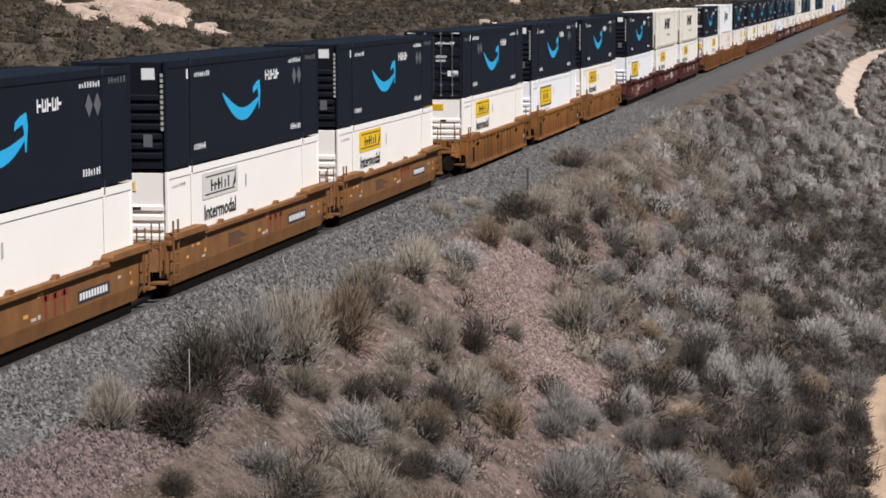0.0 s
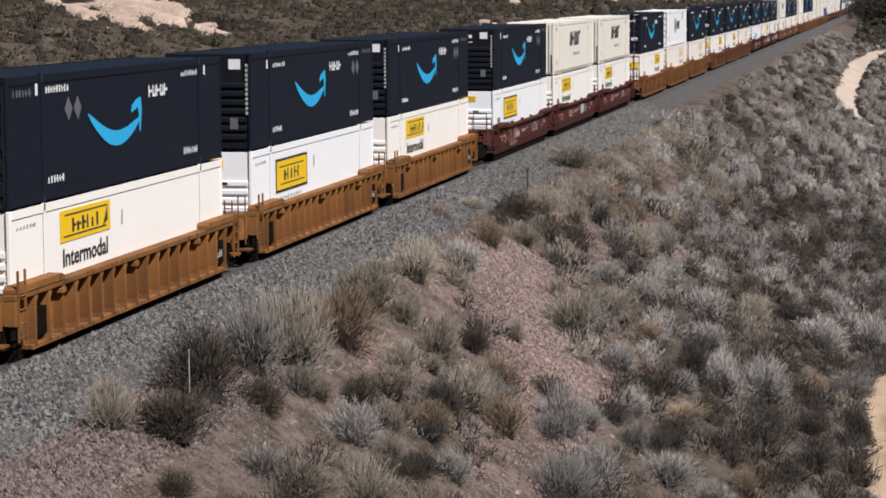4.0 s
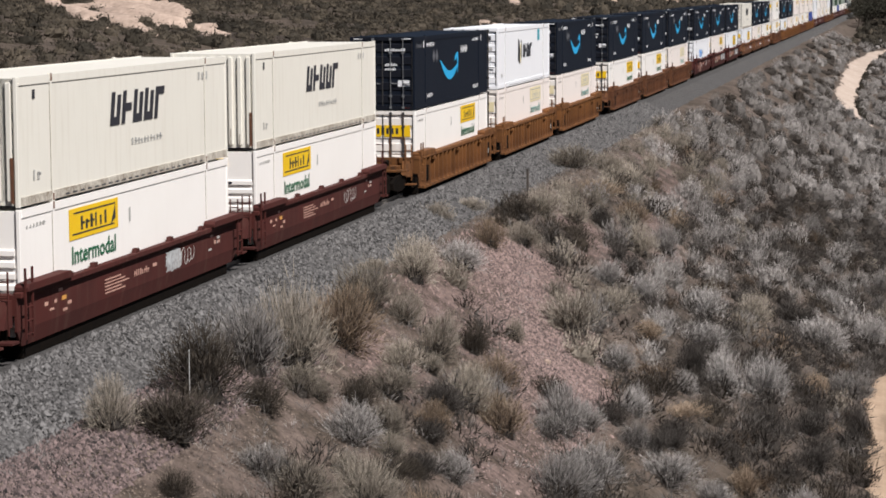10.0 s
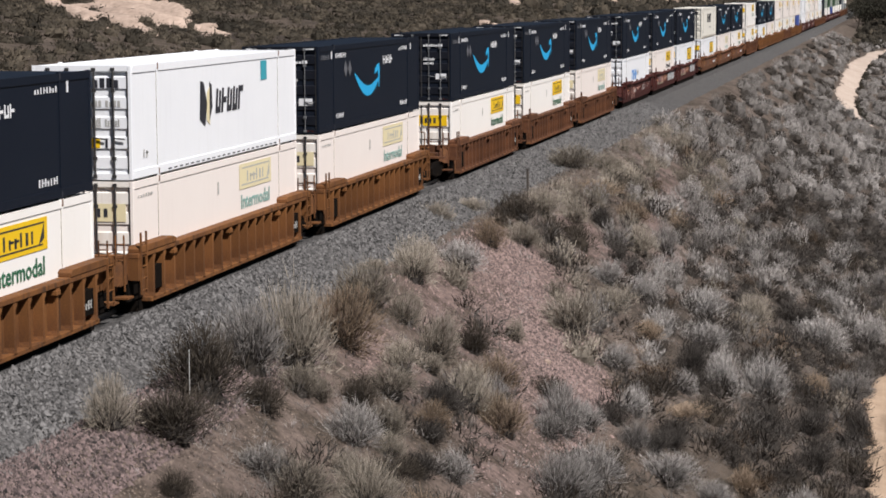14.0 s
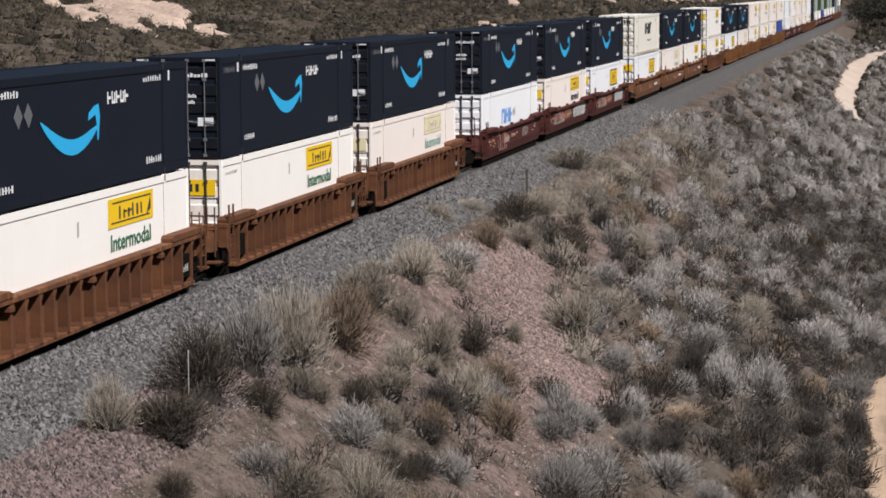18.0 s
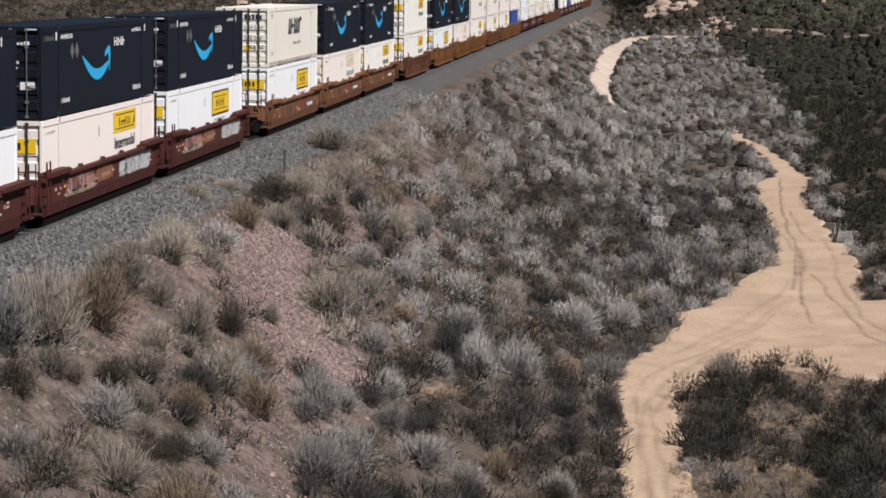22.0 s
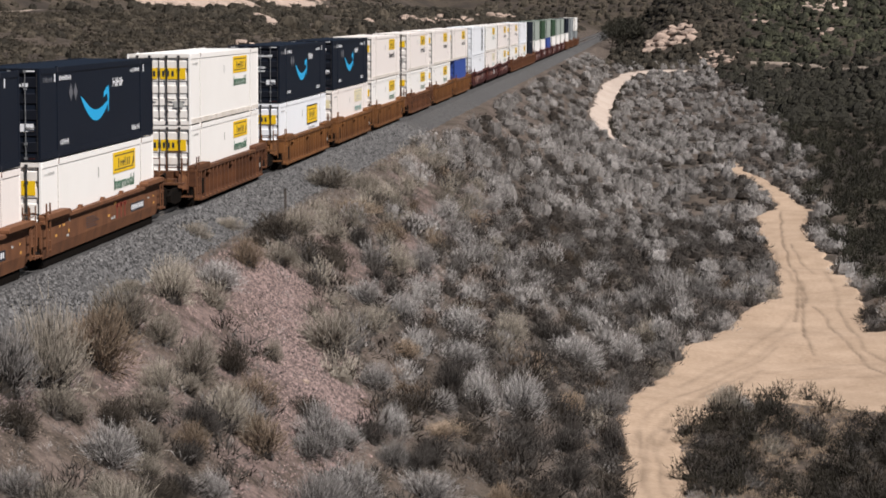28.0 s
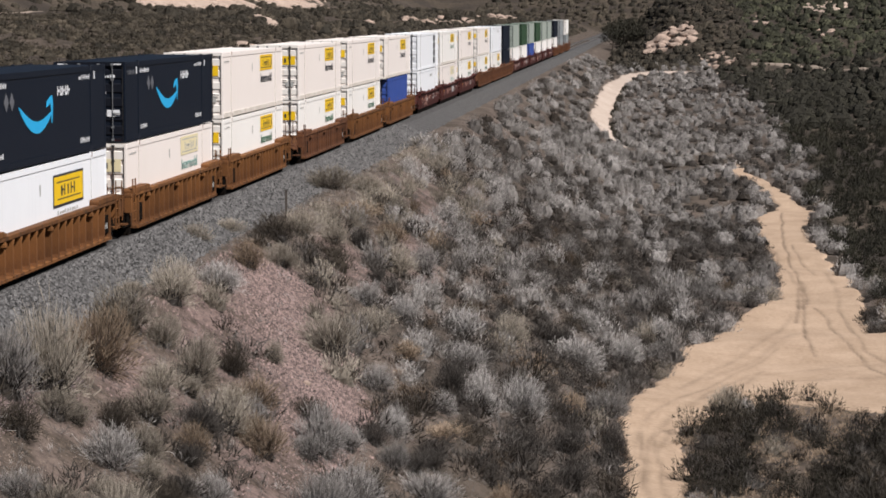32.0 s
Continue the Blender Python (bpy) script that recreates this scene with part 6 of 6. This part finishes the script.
# bare sandy cuts on the scrub hill: centre x, y, half sizes, turn
CUTS = ((-46.5, 200.8, 3.8, 44, 18.6), (-48, 186, 0.8, 30, 24), (-52, 196, 0.6, 22, 27), (-44.5, 382, 1.6, 46, 11.3), (-30, 168, 1.2, 7, 20), (-86, 552, 9.5, 28, 0), (-86, 655, 9.5, 50, 0), (-81, 492, 3.5, 36, 0), (-24, 250, 1.2, 8, 5))


def bare_cut(x, y):
    best = 0.0
    for cx, cy, a, b, turn in CUTS:
        c, s = math.cos(radians(turn)), math.sin(radians(turn))
        u, v = ((x - cx) * c + (y - cy) * s) / a, (-(x - cx) * s + (y - cy) * c) / b
        best = max(best, 1.4 - (u * u + v * v) + 0.4 * rough_noise(x, y, 5, 4.2) + 0.75 * rough_noise(x * 0.3 + y * 0.12, y * 1.0 + 1.6 * x, 3.0, 1.2))
    return best


def scrub_chance(x, y):
    u = -x - 4
    if bare_cut(x, y) > 0.3 or u < 3:
        return 0.0
    if 65 < u < 73:
        return 0.1
    return 0.62 + 0.8 * rough_noise(x, y, 12, 6.6)


joined_shrubs("hill_scrub", "low dark brown scrub covering the hillside", "dry", HILL, sown(12, -64, -9, 95, 330, 1.15, scrub_chance, (0.7, 2.1), (0.26, 0.22)), 41, True, 0.75)
joined_shrubs("far_hill_scrub", "low dark scrub covering the distant hillside", "dry", COARSE, sown(13, -105, -9, 330, 900, 3.0, scrub_chance, (1.4, 3.2), (0.26, 0.28)), 42, True, 0.5)
joined_shrubs("backdrop_scrub", "dark scrub on the hillside closing the valley", "dry", COARSE, sown(14, -60, 30, 1002, 1130, 4.2, lambda x, y: 0.8, (3.0, 5.0), (0.5, 0.3)), 43)


# ---- bare cuts, rocks, trees and posts ----
def draped(name, label, mask, x0, x1, dx, y0, y1, dy, mat, lift=0.25, relief=0.0):
    """A sheet over the ground wherever mask(x, y) > 0, with gullies running down it."""
    keep, v, f = {}, [], []
    for j in range(int((y1 - y0) / dy)):
        for i in range(int((x1 - x0) / dx)):
            if mask(x0 + (i + 0.5) * dx, y0 + (j + 0.5) * dy) <= -0.25:
                continue
            q = []
            for a, b in ((i, j), (i + 1, j), (i + 1, j + 1), (i, j + 1)):
                if (a, b) not in keep:
                    x, y = x0 + a * dx, y0 + b * dy
                    keep[a, b] = len(v)
                    v.append((x, y, height(x, y) + lift - 2.2 * max(0.0, -mask(x, y)) + relief * rough_noise(x * 0.35, y * 1.2 + 0.6 * x, 2.2, 3.0)))
                q.append(keep[a, b])
            f.append(tuple(q))
    g = Geo()
    g.v, g.f = v, f
    me = g.mesh(name, mat)
    me.polygons.foreach_set("use_smooth", [True] * len(f))
    return tagged(new(name, me), label, "bare slope", kind="structure")


draped("sandy_cut", "pale sandy bare slope scored by gullies", lambda x, y: bare_cut(x, y) - 0.4, -64, -20, 0.6, 140, 260, 0.9, "sand", 0.14, 1.1)
draped("far_sandy_cut", "pale sandy cutting above the hillside bench", lambda x, y: (bare_cut(x, y) - 0.4) if x < -76.5 or x > -60 else -1, -98, -30, 0.8, 325, 720, 2.0, "sand", 0.2, 0.6)
draped("hillside_bench", "level dirt bench along the hillside", lambda x, y: 1.8 - abs(x + 73.3) + 0.8 * rough_noise(x, y, 6, 2.0), -77, -70, 0.5, 250, 800, 2.5, "bench", 0.12)
draped("washed_track", "thin sandy wash line on the far slope", lambda x, y: 1.5 - abs(y - wash_line(x)) + 1.2 * rough_noise(x, y, 2.5, 6.0), 37, 59, 0.5, 425, 466, 0.7, "bench", 0.3)
draped("upper_sand_patch", "pale sandy patch high on the far hill", lambda x, y: 1.2 - ((x - 57) / 4.5) ** 2 - ((y - 552) / 14) ** 2 + 0.6 * rough_noise(x, y, 4, 8.0), 50, 64, 0.5, 530, 575, 1.0, "sand", 0.3, 0.6)


def boulder(rng, sub=2):
    """A worn, angular rock of about one metre."""
    bm = bmesh.new()
    bmesh.ops.create_icosphere(bm, subdivisions=sub, radius=0.5)
    s = Vector([rng.uniform(0.75, 1.25) for _ in range(3)])
    o = Vector([rng.uniform(0, 50) for _ in range(3)])
    for v in bm.verts:
        n = noise.noise(v.co * 2.3 + o) * 0.35 + noise.noise(v.co * 5.5 + o) * 0.14
        v.co = Vector((v.co.x * s.x, v.co.y * s.y, v.co.z * s.z * 0.85)) * (1 + n)
    me = bpy.data.meshes.new("rock")
    bm.to_mesh(me)
    bm.free()
    me.materials.append(M["rock"])
    return me


rk = random.Random(77)
ROCKS = [boulder(rk) for _ in range(7)]


def outcrop(label, x0, x1, y0, y1, count, low, high, seed):
    """An outcrop: an Empty at its foot with every rock a part."""
    r = random.Random(seed)
    cx, cy = (x0 + x1) / 2, (y0 + y1) / 2
    o = thing("rock_outcrop", label, "rocks", "rock outcrops")
    o.location = (cx, cy, height(cx, cy))
    for _ in range(count):
        x, y, s = r.uniform(x0, x1), r.uniform(y0, y1), r.uniform(low, high)
        ob = part("rock", r.choice(ROCKS), "rock", o)
        ob.matrix_basis = pose(x - cx, y - cy, height(x, y) - height(cx, cy) + 0.02 * s, r.uniform(-25, 25), r.uniform(-25, 25), r.uniform(0, 360)) @ Matrix.Diagonal((s * 1.2, s, s * r.uniform(0.55, 0.9), 1))


outcrop("pale tan rock outcrop among dark brush", 17.0, 26.8, 503, 532, 64, 1.5, 3.6, 1)
outcrop("broken pale rocks at the foot of the hill", 27.0, 35.0, 457, 482, 50, 0.7, 1.8, 2)
outcrop("thin line of pale rocks above the knoll", 24.5, 28.5, 514, 534, 9, 0.7, 1.5, 8)
outcrop("tan rock ledge on the scrub hillside", -38, -29, 410, 472, 26, 1.0, 3.0, 3)
outcrop("tan rock ledge on the scrub hillside", -36, -26, 488, 600, 34, 1.4, 3.8, 4)
outcrop("weathered tan rocks along the ridge", -36, -28, 690, 800, 26, 2.0, 4.5, 5)
outcrop("scattered white rocks high on the hill", 39, 44, 522, 536, 7, 0.8, 1.6, 6)
outcrop("scattered white rocks high on the hill", 52, 57, 500, 520, 6, 0.8, 1.6, 7)
for x, y, s in ((17.2, 122, 0.5), (12.6, 113, 0.22), (9.4, 72, 0.3), (6.0, 51, 0.22), (15.0, 96, 0.35), (18.2, 101, 0.4)):
    ob = new("stone", ROCKS[int(x * 7) % 7])
    ob.matrix_basis = pose(x, y, height(x, y) + 0.1 * s, 10, 5, 40 * x) @ Matrix.Diagonal((s, s * 0.8, s * 0.9, 1))
    tagged(ob, "pale loose stone lying on the slope", "rock", "loose stones")


def tree(seed, x, y, tall, across):
    """A small dark tree: tapered trunk with limbs, and a crown of leaf clumps with gaps."""
    r = np.random.default_rng(seed)
    t = thing("juniper_tree", "small dark evergreen tree with a ragged crown", "tree", "trees by the bend")
    t.location = (x, y, height(x, y) - 0.1)
    g, pts = Geo(), []
    g.rod((0, 0, 0), (0.1, 0.05, tall * 0.45), 0.16, 8)
    for k in range(7):
        a = 2.4 * k + r.random()
        b = (0.1, 0.05, tall * (0.22 + 0.04 * k))
        e = (math.cos(a) * across * 0.35, math.sin(a) * across * 0.35, tall * (0.5 + 0.07 * k))
        g.rod(b, e, 0.06, 6)
        pts.append(e)
    part("trunk", g, "trunk", t)
    out = []
    for c in pts + [(0, 0, tall * 0.9)]:
        for k in range(130):
            p = np.array(c) + r.normal(0, 1, 3) * np.array([across * 0.17, across * 0.17, tall * 0.1])
            out.append([p + r.normal(0, 0.16, 3) for _ in range(3)])
    out = np.array(out)
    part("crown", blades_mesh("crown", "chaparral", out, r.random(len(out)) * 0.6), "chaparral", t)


for k, (x, y, h_, w_) in enumerate(((8.2, 566, 5.0, 4.5), (9.6, 575, 6.0, 5.5), (11.5, 560, 4.5, 4.5), (10.4, 590, 6.5, 6.0), (13.2, 572, 5.0, 5.0), (7.6, 598, 5.0, 5.0), (14.5, 553, 3.5, 4.0), (8.6, 620, 6.0, 6.0))):
    tree(100 + k, x, y, h_, w_)


def marker_post(x, y, tall, thick, label, mat):
    """A slim steel post with a small cap, set in a foot of packed stones."""
    p = thing("marker_post", label, "post")
    p.location = (x, y, height(x, y))
    part("shaft", Geo().box(-thick, thick, -thick, thick, -0.15, tall), mat, p, bevel=0.006)
    part("cap", Geo().box(-thick * 1.5, thick * 1.5, -thick * 1.5, thick * 1.5, tall, tall + 0.03), mat, p)


marker_post(4.42, 99.3, 1.1, 0.045, "dark steel marker post at the ballast edge", "post_steel")
marker_post(5.2, 48.4, 1.2, 0.009, "thin pale stake standing beside a bush", "mark_faded")


# ---- movement ----
WHEEL = 0.45


def motions():
    for ob, y, z in moving:
        walk(ob, [(t, pose(0, y - s, z)) for t, s in TRAVEL])
    # wheels that pass near roll on the rails
    beats = [k * 0.05 for k in range(641)]
    rolled = [table(t, TRAVEL) / WHEEL for t in beats]
    for ob, y, z in moving:
        if y > 462 or not ob.name.startswith("well_car"):
            continue
        for w in ob.children_recursive:
            if w.name.startswith("wheelset"):
                p = w.location.copy()
                walk(w, [(t, Matrix.Translation(p) @ Matrix.Rotation(a, 4, "X")) for t, a in zip(beats, rolled)])


motions()
